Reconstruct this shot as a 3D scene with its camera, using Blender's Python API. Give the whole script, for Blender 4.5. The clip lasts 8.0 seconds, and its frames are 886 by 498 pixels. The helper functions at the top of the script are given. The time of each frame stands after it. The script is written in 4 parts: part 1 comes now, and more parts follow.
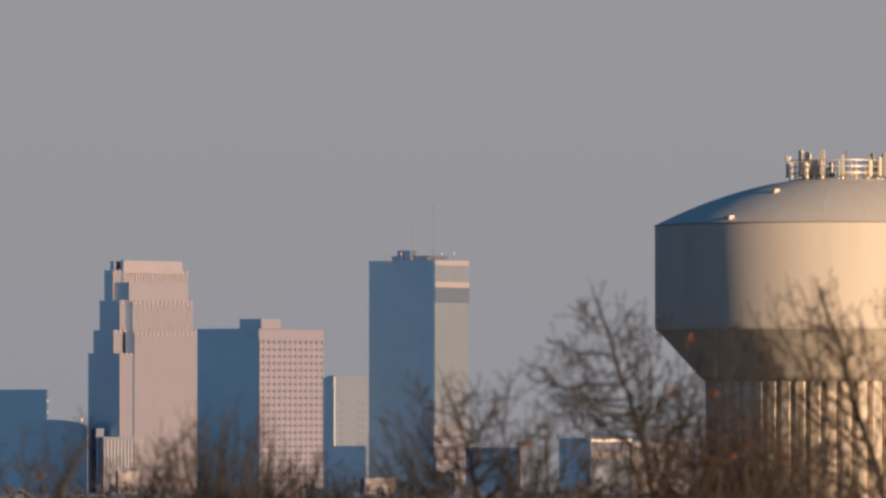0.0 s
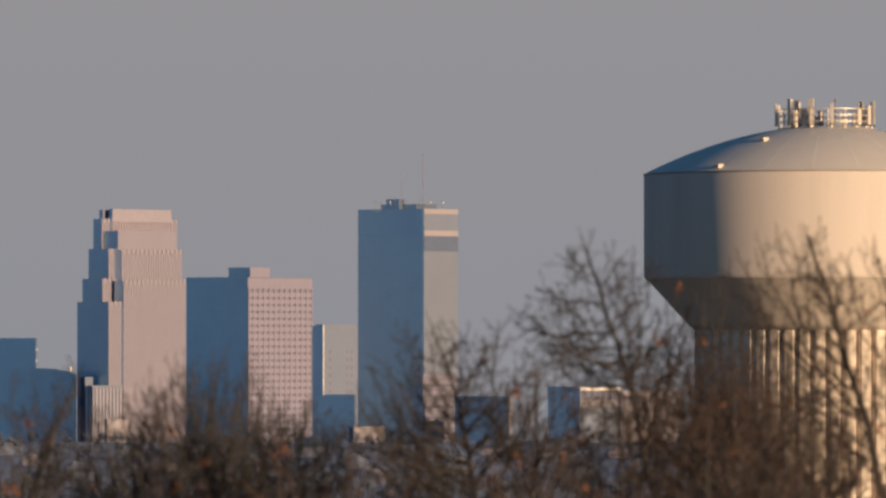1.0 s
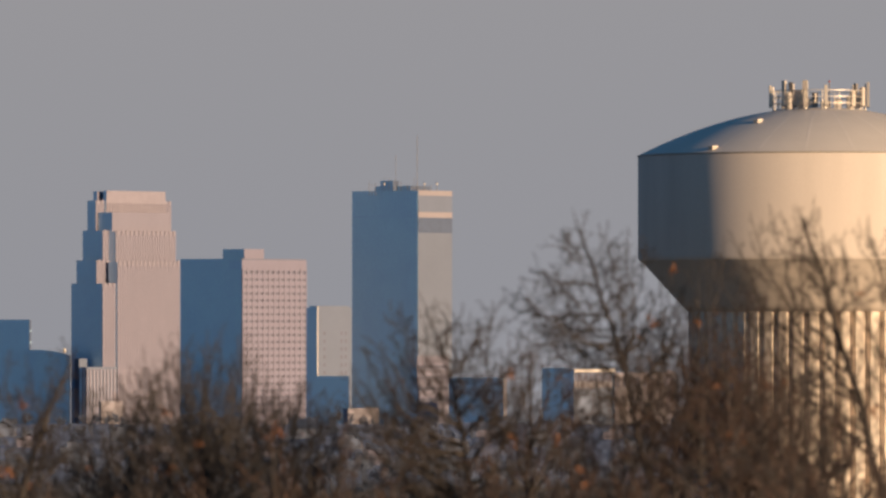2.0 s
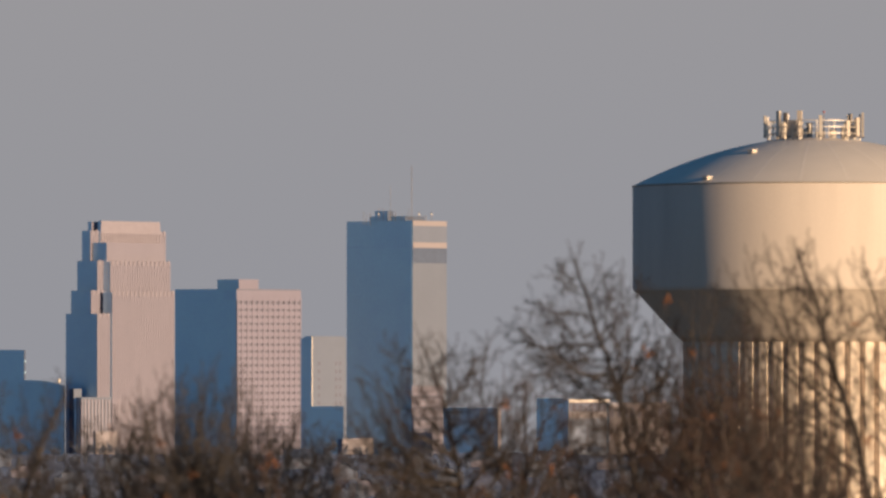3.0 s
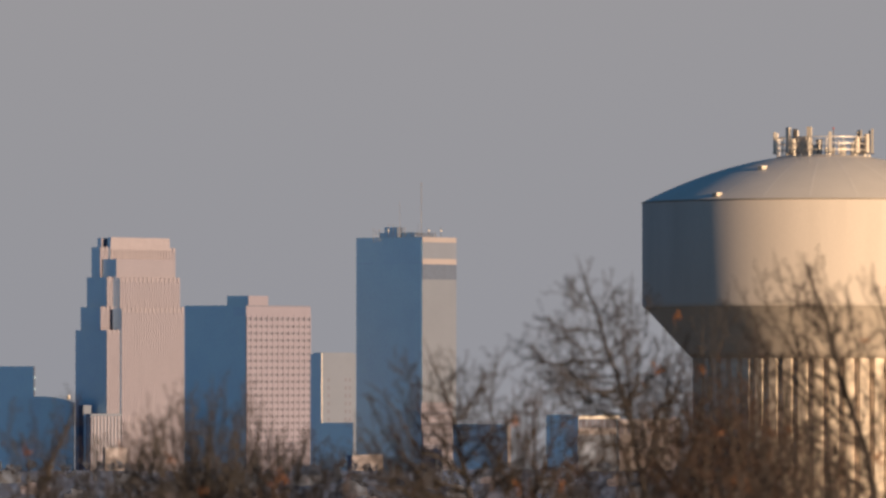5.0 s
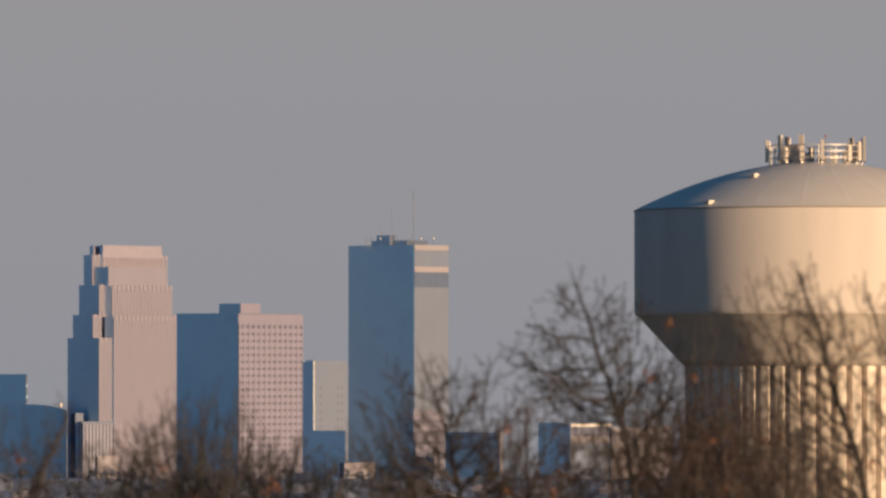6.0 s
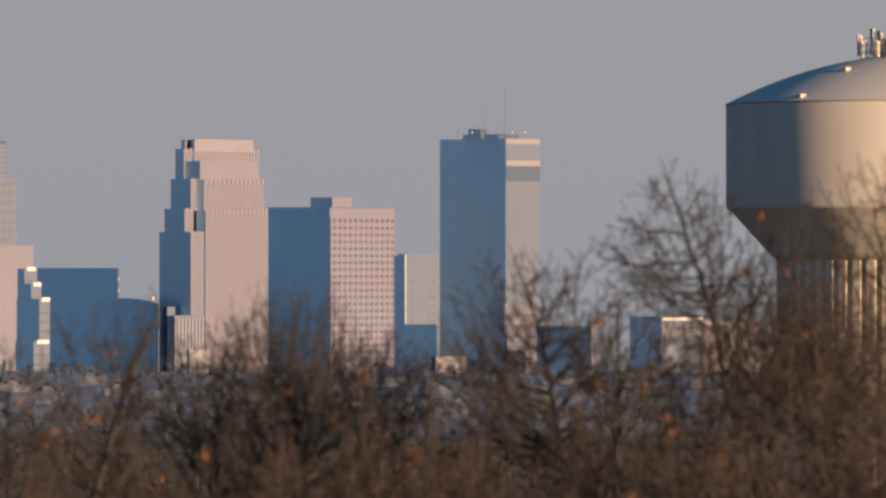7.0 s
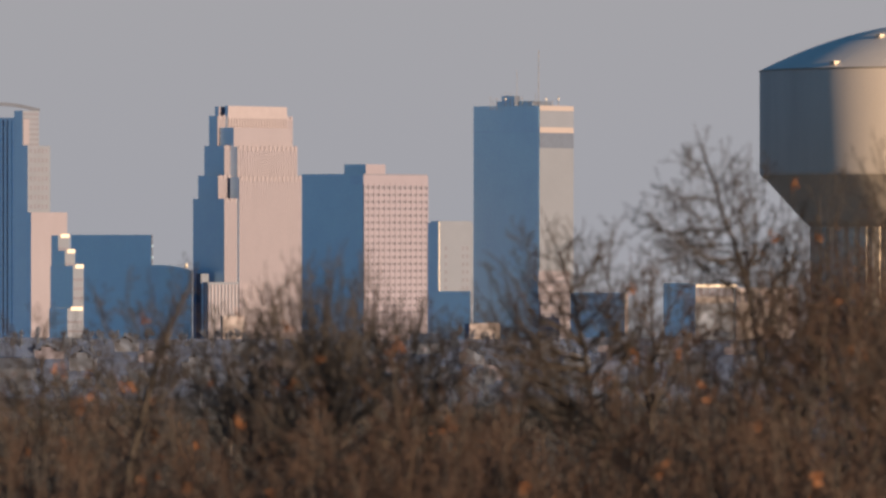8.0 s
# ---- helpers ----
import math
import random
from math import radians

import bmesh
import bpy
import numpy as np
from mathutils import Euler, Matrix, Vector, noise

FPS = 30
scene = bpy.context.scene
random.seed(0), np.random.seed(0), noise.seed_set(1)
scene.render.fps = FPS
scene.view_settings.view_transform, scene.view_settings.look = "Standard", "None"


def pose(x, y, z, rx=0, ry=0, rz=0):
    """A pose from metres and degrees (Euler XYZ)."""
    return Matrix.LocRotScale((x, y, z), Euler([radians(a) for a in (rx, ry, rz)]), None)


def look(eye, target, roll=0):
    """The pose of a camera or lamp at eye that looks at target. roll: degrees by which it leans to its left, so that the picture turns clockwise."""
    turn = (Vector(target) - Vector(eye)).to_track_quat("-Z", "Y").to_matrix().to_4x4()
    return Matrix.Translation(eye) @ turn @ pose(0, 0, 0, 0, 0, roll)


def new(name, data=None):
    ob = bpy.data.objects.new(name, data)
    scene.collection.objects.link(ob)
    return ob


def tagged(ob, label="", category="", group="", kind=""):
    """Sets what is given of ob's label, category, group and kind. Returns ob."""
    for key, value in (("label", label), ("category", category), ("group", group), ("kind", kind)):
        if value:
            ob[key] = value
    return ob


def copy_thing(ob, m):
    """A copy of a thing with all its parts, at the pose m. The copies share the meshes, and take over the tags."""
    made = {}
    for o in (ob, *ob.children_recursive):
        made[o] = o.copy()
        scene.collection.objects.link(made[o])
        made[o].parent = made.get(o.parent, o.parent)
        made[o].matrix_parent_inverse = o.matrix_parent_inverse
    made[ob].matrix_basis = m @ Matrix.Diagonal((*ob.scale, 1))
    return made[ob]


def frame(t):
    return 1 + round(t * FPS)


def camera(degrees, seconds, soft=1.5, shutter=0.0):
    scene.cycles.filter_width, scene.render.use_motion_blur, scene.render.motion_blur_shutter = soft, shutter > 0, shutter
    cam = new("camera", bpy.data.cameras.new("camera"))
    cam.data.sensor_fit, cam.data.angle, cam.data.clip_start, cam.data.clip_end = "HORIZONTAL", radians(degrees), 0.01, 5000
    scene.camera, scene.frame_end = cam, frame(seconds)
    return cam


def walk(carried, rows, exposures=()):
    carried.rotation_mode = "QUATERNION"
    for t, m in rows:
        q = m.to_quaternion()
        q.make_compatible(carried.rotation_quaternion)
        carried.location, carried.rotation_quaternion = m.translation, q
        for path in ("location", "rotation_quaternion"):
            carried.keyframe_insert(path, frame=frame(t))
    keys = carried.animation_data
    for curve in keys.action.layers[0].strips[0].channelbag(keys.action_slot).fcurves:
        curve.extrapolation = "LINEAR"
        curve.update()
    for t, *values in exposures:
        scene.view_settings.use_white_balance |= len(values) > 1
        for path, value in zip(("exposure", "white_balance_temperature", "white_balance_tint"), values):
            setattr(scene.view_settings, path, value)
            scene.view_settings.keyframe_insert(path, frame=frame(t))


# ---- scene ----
cam = camera(7.324, 8.0, soft=2.4)
cam.data.dof.use_dof = True
cam.data.dof.focus_distance = 900.0
cam.data.dof.aperture_fstop = 1.35
EYE = 145.0
# seconds, turn to the left, tilt upwards
ROWS = [
    (0, 0.0987, 1.2001),
    (0.1, 0.0603, 1.1206),
    (0.2, 0.0657, 1.0902),
    (0.3, 0.0262, 1.0958),
    (0.4, 0.0802, 1.0537),
    (0.5, 0.0776, 1.0060),
    (0.6, 0.0510, 0.9772),
    (0.7, 0.0847, 0.9349),
    (0.8, 0.0524, 0.8699),
    (1, 0.0075, 0.7745),
    (1.1, 0.0014, 0.7114),
    (1.2, -0.0065, 0.6295),
    (2.3, -0.0430, 0.6220),
    (2.4, -0.0154, 0.7495),
    (2.5, 0.0000, 0.7436),
    (2.6, 0.0103, 0.7574),
    (2.7, 0.0047, 0.7811),
    (2.8, 0.0229, 0.8163),
    (3, -0.0861, 0.8727),
    (3.2, -0.0720, 0.9008),
    (3.5, -0.0720, 0.9382),
    (3.8, -0.0931, 0.9522),
    (4, -0.1001, 0.9452),
    (4.1, -0.1048, 0.8818),
    (4.2, -0.0907, 0.8213),
    (4.3, -0.0597, 0.8299),
    (4.4, -0.0461, 0.8161),
    (4.5, -0.0440, 0.8026),
    (4.6, -0.0523, 0.8784),
    (4.7, -0.0206, 0.8821),
    (4.8, -0.0170, 0.8943),
    (5, -0.0065, 1.0084),
    (5.1, -0.0804, 1.0275),
    (5.2, -0.1094, 1.0598),
    (6.3, -0.0112, 1.0738),
    (6.4, 0.0642, 0.9390),
    (6.5, 0.1899, 0.7745),
    (6.6, 0.3073, 0.6278),
    (6.7, 0.4050, 0.4985),
    (6.8, 0.5005, 0.3569),
    (7, 0.6857, 0.1945),
    (7.1, 0.7889, 0.1522),
    (7.2, 0.8377, 0.1174),
    (7.5, 0.9055, 0.0916),
    (7.8, 0.9850, 0.0168),
    (8, 0.9640, -0.0800),
]
walk(cam, [(t, pose(0, 0, EYE, 90 + tilt, 0, turn)) for t, turn, tilt in ROWS],
     exposures=[(0.0, 0.37), (1.0, 0.29), (2.5, 0.4), (5.0, 0.4), (6.5, 0.31), (7.0, 0.5), (8.0, 0.66)])

# ---- light ----
SUN_SIDE, SUN_HEIGHT = 50.8, 6.0   # degrees right of the way back to the camera, degrees up
world = bpy.data.worlds.new("world")
scene.world = world
world.use_nodes = True
wt = world.node_tree
wt.nodes.clear()
sky = wt.nodes.new("ShaderNodeTexSky")
sky.sky_type = "NISHITA"
sky.sun_disc = False
sky.sun_elevation = radians(SUN_HEIGHT)
sky.sun_rotation = radians(180 - SUN_SIDE)
sky.altitude = 250
sky.air_density = 1.0
sky.dust_density = 2.0
sky.ozone_density = 1.5
back = wt.nodes.new("ShaderNodeBackground")
back.inputs["Strength"].default_value = 1.0
wout = wt.nodes.new("ShaderNodeOutputWorld")
# grey evening haze lies along the horizon and thins out upwards
place = wt.nodes.new("ShaderNodeTexCoord")
axes = wt.nodes.new("ShaderNodeSeparateXYZ")
wt.links.new(place.outputs["Generated"], axes.inputs["Vector"])
tone = wt.nodes.new("ShaderNodeValToRGB")
tone.color_ramp.elements[0].position, tone.color_ramp.elements[0].color = 0.0, (0.226, 0.227, 0.249, 1)
tone.color_ramp.elements[1].position, tone.color_ramp.elements[1].color = 0.055, (0.242, 0.236, 0.248, 1)
tone.color_ramp.elements.new(0.03).color = (0.234, 0.232, 0.248, 1)
wt.links.new(axes.outputs["Z"], tone.inputs["Fac"])
depth = wt.nodes.new("ShaderNodeMapRange")
depth.interpolation_type = "SMOOTHSTEP"
depth.inputs["From Min"].default_value = 0.06
depth.inputs["From Max"].default_value = 0.24
depth.inputs["To Min"].default_value = 1.0
depth.inputs["To Max"].default_value = 0.0
wt.links.new(axes.outputs["Z"], depth.inputs["Value"])
thin = wt.nodes.new("ShaderNodeMix")
thin.data_type, thin.blend_type = "RGBA", "MULTIPLY"
thin.inputs["Factor"].default_value = 1.0
thin.inputs["B"].default_value = (0.018, 0.048, 0.073, 1)
wt.links.new(sky.outputs["Color"], thin.inputs["A"])
haze = wt.nodes.new("ShaderNodeMix")
haze.data_type = "RGBA"
wt.links.new(depth.outputs["Result"], haze.inputs["Factor"])
wt.links.new(thin.outputs["Result"], haze.inputs["A"])
wt.links.new(tone.outputs["Color"], haze.inputs["B"])
wt.links.new(haze.outputs["Result"], back.inputs["Color"])
wt.links.new(back.outputs["Background"], wout.inputs["Surface"])

sun = new("sun", bpy.data.lights.new("sun", "SUN"))
sun.data.energy = 5.0
sun.data.angle = radians(0.6)
sun.data.color = (1.0, 0.66, 0.385)
az = radians(SUN_SIDE)
to_sun = Vector((math.sin(az), -math.cos(az), math.tan(radians(SUN_HEIGHT))))
sun.matrix_world = look(to_sun * 500 + Vector((0, 500, 100)), (0, 500, 100))


# ---- materials ----
def material(name, colour, rough=0.6, metal=0.0, vary=0.12, size=1.0, fine=0.05, bump=0.1, tint=None, spec=0.5, streak=1.0, chalky=0.0):
    """Noise at two scales over a base colour, with a little relief; streak stretches the large stains upwards."""
    m = bpy.data.materials.new(name)
    m.use_nodes = True
    nt = m.node_tree
    b = nt.nodes["Principled BSDF"]
    b.inputs["Roughness"].default_value = rough
    b.inputs["Metallic"].default_value = metal
    b.inputs["Diffuse Roughness"].default_value = chalky
    b.inputs["Specular IOR Level"].default_value = spec
    tc = nt.nodes.new("ShaderNodeTexCoord")
    mp = nt.nodes.new("ShaderNodeMapping")
    mp.inputs["Scale"].default_value = (1 / size, 1 / size, 1 / (size * streak))
    nt.links.new(tc.outputs["Object"], mp.inputs["Vector"])
    n1 = nt.nodes.new("ShaderNodeTexNoise")
    n1.inputs["Scale"].default_value = 1.0
    n1.inputs["Detail"].default_value = 5.0
    nt.links.new(mp.outputs["Vector"], n1.inputs["Vector"])
    n2 = nt.nodes.new("ShaderNodeTexNoise")
    n2.inputs["Scale"].default_value = 1 / (size * fine)
    n2.inputs["Detail"].default_value = 3.0
    nt.links.new(tc.outputs["Object"], n2.inputs["Vector"])
    add = nt.nodes.new("ShaderNodeMath")
    add.operation = "ADD"
    nt.links.new(n1.outputs["Fac"], add.inputs[0])
    nt.links.new(n2.outputs["Fac"], add.inputs[1])
    ramp = nt.nodes.new("ShaderNodeMapRange")
    ramp.inputs["From Min"].default_value = 0.6
    ramp.inputs["From Max"].default_value = 1.4
    nt.links.new(add.outputs["Value"], ramp.inputs["Value"])
    mix = nt.nodes.new("ShaderNodeMix")
    mix.data_type = "RGBA"
    c2 = tint if tint else tuple(c * (1 - vary) for c in colour)
    c1 = tuple(min(1, c * (1 + vary)) for c in colour)
    mix.inputs["A"].default_value = (*c2, 1)
    mix.inputs["B"].default_value = (*c1, 1)
    nt.links.new(ramp.outputs["Result"], mix.inputs["Factor"])
    nt.links.new(mix.outputs["Result"], b.inputs["Base Color"])
    if bump:
        bp = nt.nodes.new("ShaderNodeBump")
        bp.inputs["Strength"].default_value = bump
        bp.inputs["Distance"].default_value = size * 0.05
        nt.links.new(n2.outputs["Fac"], bp.inputs["Height"])
        nt.links.new(bp.outputs["Normal"], b.inputs["Normal"])
    return m


TANK_PAINT = material("tank_paint", (0.66, 0.615, 0.575), 0.85, vary=0.09, size=1.6, streak=9.0, bump=0.03, spec=0.2, chalky=0.12)
DOME_PAINT = material("dome_paint", (0.74, 0.71, 0.66), 0.5, vary=0.07, size=2.0, bump=0.03)
COLUMN_PAINT = material("column_paint", (0.78, 0.70, 0.61), 0.6, vary=0.08, size=2.0, streak=5.0, bump=0.03)
ROOF_SEAM = material("roof_seam_paint", (0.80, 0.77, 0.72), 0.5, vary=0.1, size=0.8, bump=0.03)
SEAM = material("weld_seam", (0.35, 0.32, 0.29), 0.6, vary=0.2)
GALVANISED = material("galvanised_steel", (0.50, 0.47, 0.43), 0.45, metal=0.3, vary=0.12, size=0.5)
ANTENNA_WHITE = material("antenna_housing", (0.60, 0.55, 0.49), 0.5, vary=0.08, size=0.5)
DARK_STEEL = material("dark_steel", (0.10, 0.10, 0.11), 0.5, metal=0.3, vary=0.2, size=0.4)
RED_LENS = material("red_lens", (0.40, 0.08, 0.05), 0.2, vary=0.05, size=0.2)
BARK = material("bark", (0.050, 0.045, 0.044), 0.9, vary=0.35, size=0.6, bump=0.3)
BARK_PALE = material("pale_bark", (0.088, 0.068, 0.057), 0.9, vary=0.3, size=0.6, bump=0.3)
TWIG = material("twig_bark", (0.045, 0.041, 0.044), 0.9, vary=0.3, size=0.8, bump=0.0)
LEAF = material("dry_oak_leaf", (0.20, 0.085, 0.035), 0.7, vary=0.4, size=0.3, bump=0.1)
# Distance haze is mixed into this blue-grey, for far woods and roofs.
FAR_HAZE_BLUE = material("distant_haze_blue", (0.105, 0.135, 0.20), 0.95, vary=0.3, size=6.0, bump=0.0)
GRASS = material("winter_grass", (0.12, 0.10, 0.06), 0.95, vary=0.35, size=8.0, bump=0.2)


def pale_haze_plain(m, y0, y1, colour):
    """Beyond y0 the ground of m is painted pale like haze, in ragged patches up to y1."""
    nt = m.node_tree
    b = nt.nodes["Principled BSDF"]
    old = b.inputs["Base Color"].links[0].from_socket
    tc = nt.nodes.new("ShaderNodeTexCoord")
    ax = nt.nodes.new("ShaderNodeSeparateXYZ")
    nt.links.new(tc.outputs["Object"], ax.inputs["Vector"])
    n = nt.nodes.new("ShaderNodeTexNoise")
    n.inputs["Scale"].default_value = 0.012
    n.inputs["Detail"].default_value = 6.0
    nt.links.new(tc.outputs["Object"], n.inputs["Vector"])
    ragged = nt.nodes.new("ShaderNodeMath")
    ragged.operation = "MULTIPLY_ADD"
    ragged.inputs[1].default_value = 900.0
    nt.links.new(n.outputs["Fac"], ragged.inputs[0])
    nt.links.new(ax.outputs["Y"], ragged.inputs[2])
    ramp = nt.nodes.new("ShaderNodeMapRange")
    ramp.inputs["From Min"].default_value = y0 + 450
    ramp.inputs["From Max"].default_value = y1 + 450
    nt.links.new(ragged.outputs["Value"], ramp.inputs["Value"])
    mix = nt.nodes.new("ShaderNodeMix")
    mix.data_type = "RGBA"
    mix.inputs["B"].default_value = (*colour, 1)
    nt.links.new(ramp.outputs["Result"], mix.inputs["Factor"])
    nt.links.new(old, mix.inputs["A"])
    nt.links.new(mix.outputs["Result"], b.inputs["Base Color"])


# Pale ground colour stands in for haze and brightens the facade reflections.
pale_haze_plain(GRASS, 1300, 2300, (0.44, 0.50, 0.60))
# Blue-grey haze over the far city is mixed into these facade colours.
STONE = material("hazed_pink_limestone", (0.222, 0.220, 0.292), 0.6, vary=0.07, size=12.0, fine=0.1, streak=3.0)
STONE_PALE = material("hazed_pale_limestone", (0.285, 0.275, 0.345), 0.6, vary=0.10, size=6.0, fine=0.1)
CONCRETE = material("hazed_pink_concrete", (0.21, 0.208, 0.29), 0.7, vary=0.06, size=10.0, fine=0.1)
BEIGE = material("hazed_beige_panel", (0.29, 0.275, 0.31), 0.6, vary=0.08, size=8.0, fine=0.1)
GREY_PANEL = material("hazed_grey_panel", (0.155, 0.19, 0.27), 0.5, vary=0.07, size=10.0, fine=0.1)
# Sunlit copy of the tall tower's glass, with some haze in the colour.
SUNLIT_PALE_GLASS = material("sunlit_pale_glass", (0.18, 0.215, 0.29), 0.4, metal=0.15, vary=0.06, size=14.0, fine=0.1, bump=0.0)
# Blue metals for shaded sides: the haze before them is in the colour.
HAZY_BLUE_GLASS = material("hazy_blue_glass", (0.54, 0.80, 1.0), 0.5, metal=0.85, vary=0.07, size=18.0, fine=0.08, bump=0.0)
HAZY_SLATE_GLASS = material("hazy_slate_glass", (0.52, 0.76, 0.98), 0.5, metal=0.8, vary=0.09, size=14.0, fine=0.08, bump=0.0)
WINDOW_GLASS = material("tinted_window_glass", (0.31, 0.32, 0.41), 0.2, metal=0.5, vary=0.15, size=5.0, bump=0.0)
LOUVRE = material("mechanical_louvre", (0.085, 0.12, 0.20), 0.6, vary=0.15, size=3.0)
# White for metal caps, and for sun glints painted on two towers.
CAP_GLINT_WHITE = material("white_cap_and_glint", (0.85, 0.80, 0.72), 0.3, vary=0.04, size=3.0)
# Shaded faces of stone and panel towers, painted hazy blue.
SHADE_SIDE_BLUE = material("shade_side_hazy_blue", (0.58, 0.80, 1.0), 0.5, metal=0.85, vary=0.06, size=12.0, fine=0.1, bump=0.0)
ROOFING = material("roof_gravel", (0.20, 0.19, 0.18), 0.9, vary=0.2, size=4.0)


# ---- mesh helpers ----
def mesh_object(name, verts, faces, mat, smooth=False):
    me = bpy.data.meshes.new(name)
    me.from_pydata(verts, [], faces)
    me.materials.append(mat)
    if smooth:
        me.polygons.foreach_set("use_smooth", [True] * len(me.polygons))
    me.update()
    return new(name, me)


def under(ob, parent, label=""):
    ob.parent = parent
    if label:
        ob["label"] = label
    return ob


def empty(name, x, y, z, label, category, group=""):
    ob = new(name)
    ob.location = (x, y, z)
    ob.empty_display_size = 1
    bpy.context.view_layer.update()
    return tagged(ob, label, category, group)


def attach(ob, parent, label=""):
    """Make ob, built in world places, a part of parent."""
    ob.parent = parent
    base = parent
    m = Matrix.Identity(4)
    while base:
        m = base.matrix_basis @ m if base.parent is None else base.matrix_parent_inverse @ base.matrix_basis @ m
        base = base.parent
    ob.matrix_parent_inverse = m.inverted()
    if label:
        ob["label"] = label
    return ob


def box_data(cx, cy, cz, sx, sy, sz, ax=(1, 0, 0), ay=(0, 1, 0)):
    ax, ay = Vector(ax), Vector(ay)
    az_ = ax.cross(ay)
    vs = []
    for k in (-1, 1):
        for i, j in ((-1, -1), (1, -1), (1, 1), (-1, 1)):
            vs.append(Vector((cx, cy, cz)) + ax * (i * sx / 2) + ay * (j * sy / 2) + az_ * (k * sz / 2))
    fs = [(0, 3, 2, 1), (4, 5, 6, 7), (0, 1, 5, 4), (1, 2, 6, 5), (2, 3, 7, 6), (3, 0, 4, 7)]
    return vs, fs


def box(name, mat, parent, cx, cy, cz, sx, sy, sz, ax=(1, 0, 0), ay=(0, 1, 0), label=""):
    vs, fs = box_data(cx, cy, cz, sx, sy, sz, ax, ay)
    ob = mesh_object(name, vs, fs, mat)
    return attach(ob, parent, label) if parent else ob


def lathe(name, profile, mat, x, y, n=96, smooth=True, close_top=False):
    vs, fs = [], []
    for r, z in profile:
        for i in range(n):
            a = 2 * math.pi * i / n
            vs.append((x + r * math.cos(a), y + r * math.sin(a), z))
    for k in range(len(profile) - 1):
        for i in range(n):
            j = (i + 1) % n
            fs.append((k * n + i, k * n + j, (k + 1) * n + j, (k + 1) * n + i))
    if close_top:
        fs.append(tuple((len(profile) - 1) * n + i for i in range(n)))
    return mesh_object(name, vs, fs, mat, smooth)


def rod(name, mat, parent, p, q, r, n=8, label=""):
    p, q = Vector(p), Vector(q)
    d = (q - p).normalized()
    a = d.cross(Vector((0, 0, 1)) if abs(d.z) < 0.9 else Vector((1, 0, 0))).normalized()
    b = d.cross(a)
    vs = [c + (a * math.cos(2 * math.pi * i / n) + b * math.sin(2 * math.pi * i / n)) * r for c in (p, q) for i in range(n)]
    fs = [(i, (i + 1) % n, n + (i + 1) % n, n + i) for i in range(n)] + [tuple(range(n)), tuple(range(n, 2 * n))]
    ob = mesh_object(name, vs, fs, mat)
    return attach(ob, parent, label) if parent else ob


# ---- ground ----
def ground_height(y):
    """A plateau that falls away to the city's plain."""
    stops = [(-6000, 130), (230, 130), (500, 123), (1200, 112), (2300, 98.5), (3300, 97.5), (3600, 20), (4000, 0), (6500, 0)]
    for (a, za), (b, zb) in zip(stops, stops[1:]):
        if y <= b:
            t = (y - a) / (b - a)
            t = t * t * (3 - 2 * t)
            return za + (zb - za) * t
    return 0.0


xs = [-6000, -3000, -1500, -900, -600] + list(range(-420, 421, 15)) + [600, 900, 1500, 3000, 6000]
ys = [-6000, -2000, -600, -200] + list(range(0, 5000, 50)) + [5200, 6500]
gv = [(x, y, ground_height(y) + 0.6 * noise.noise((x / 70, y / 70, 0)) + (1.3 * noise.noise((x / 55, y / 400, 7)) if 2200 < y < 3450 else 0)) for y in ys for x in xs]
w = len(xs)
gf = [(r * w + c, r * w + c + 1, (r + 1) * w + c + 1, (r + 1) * w + c) for r in range(len(ys) - 1) for c in range(w - 1)]
ground = tagged(mesh_object("ground", gv, gf, GRASS, True), "brown winter grass falling to a plain painted pale for haze", "ground", kind="structure")


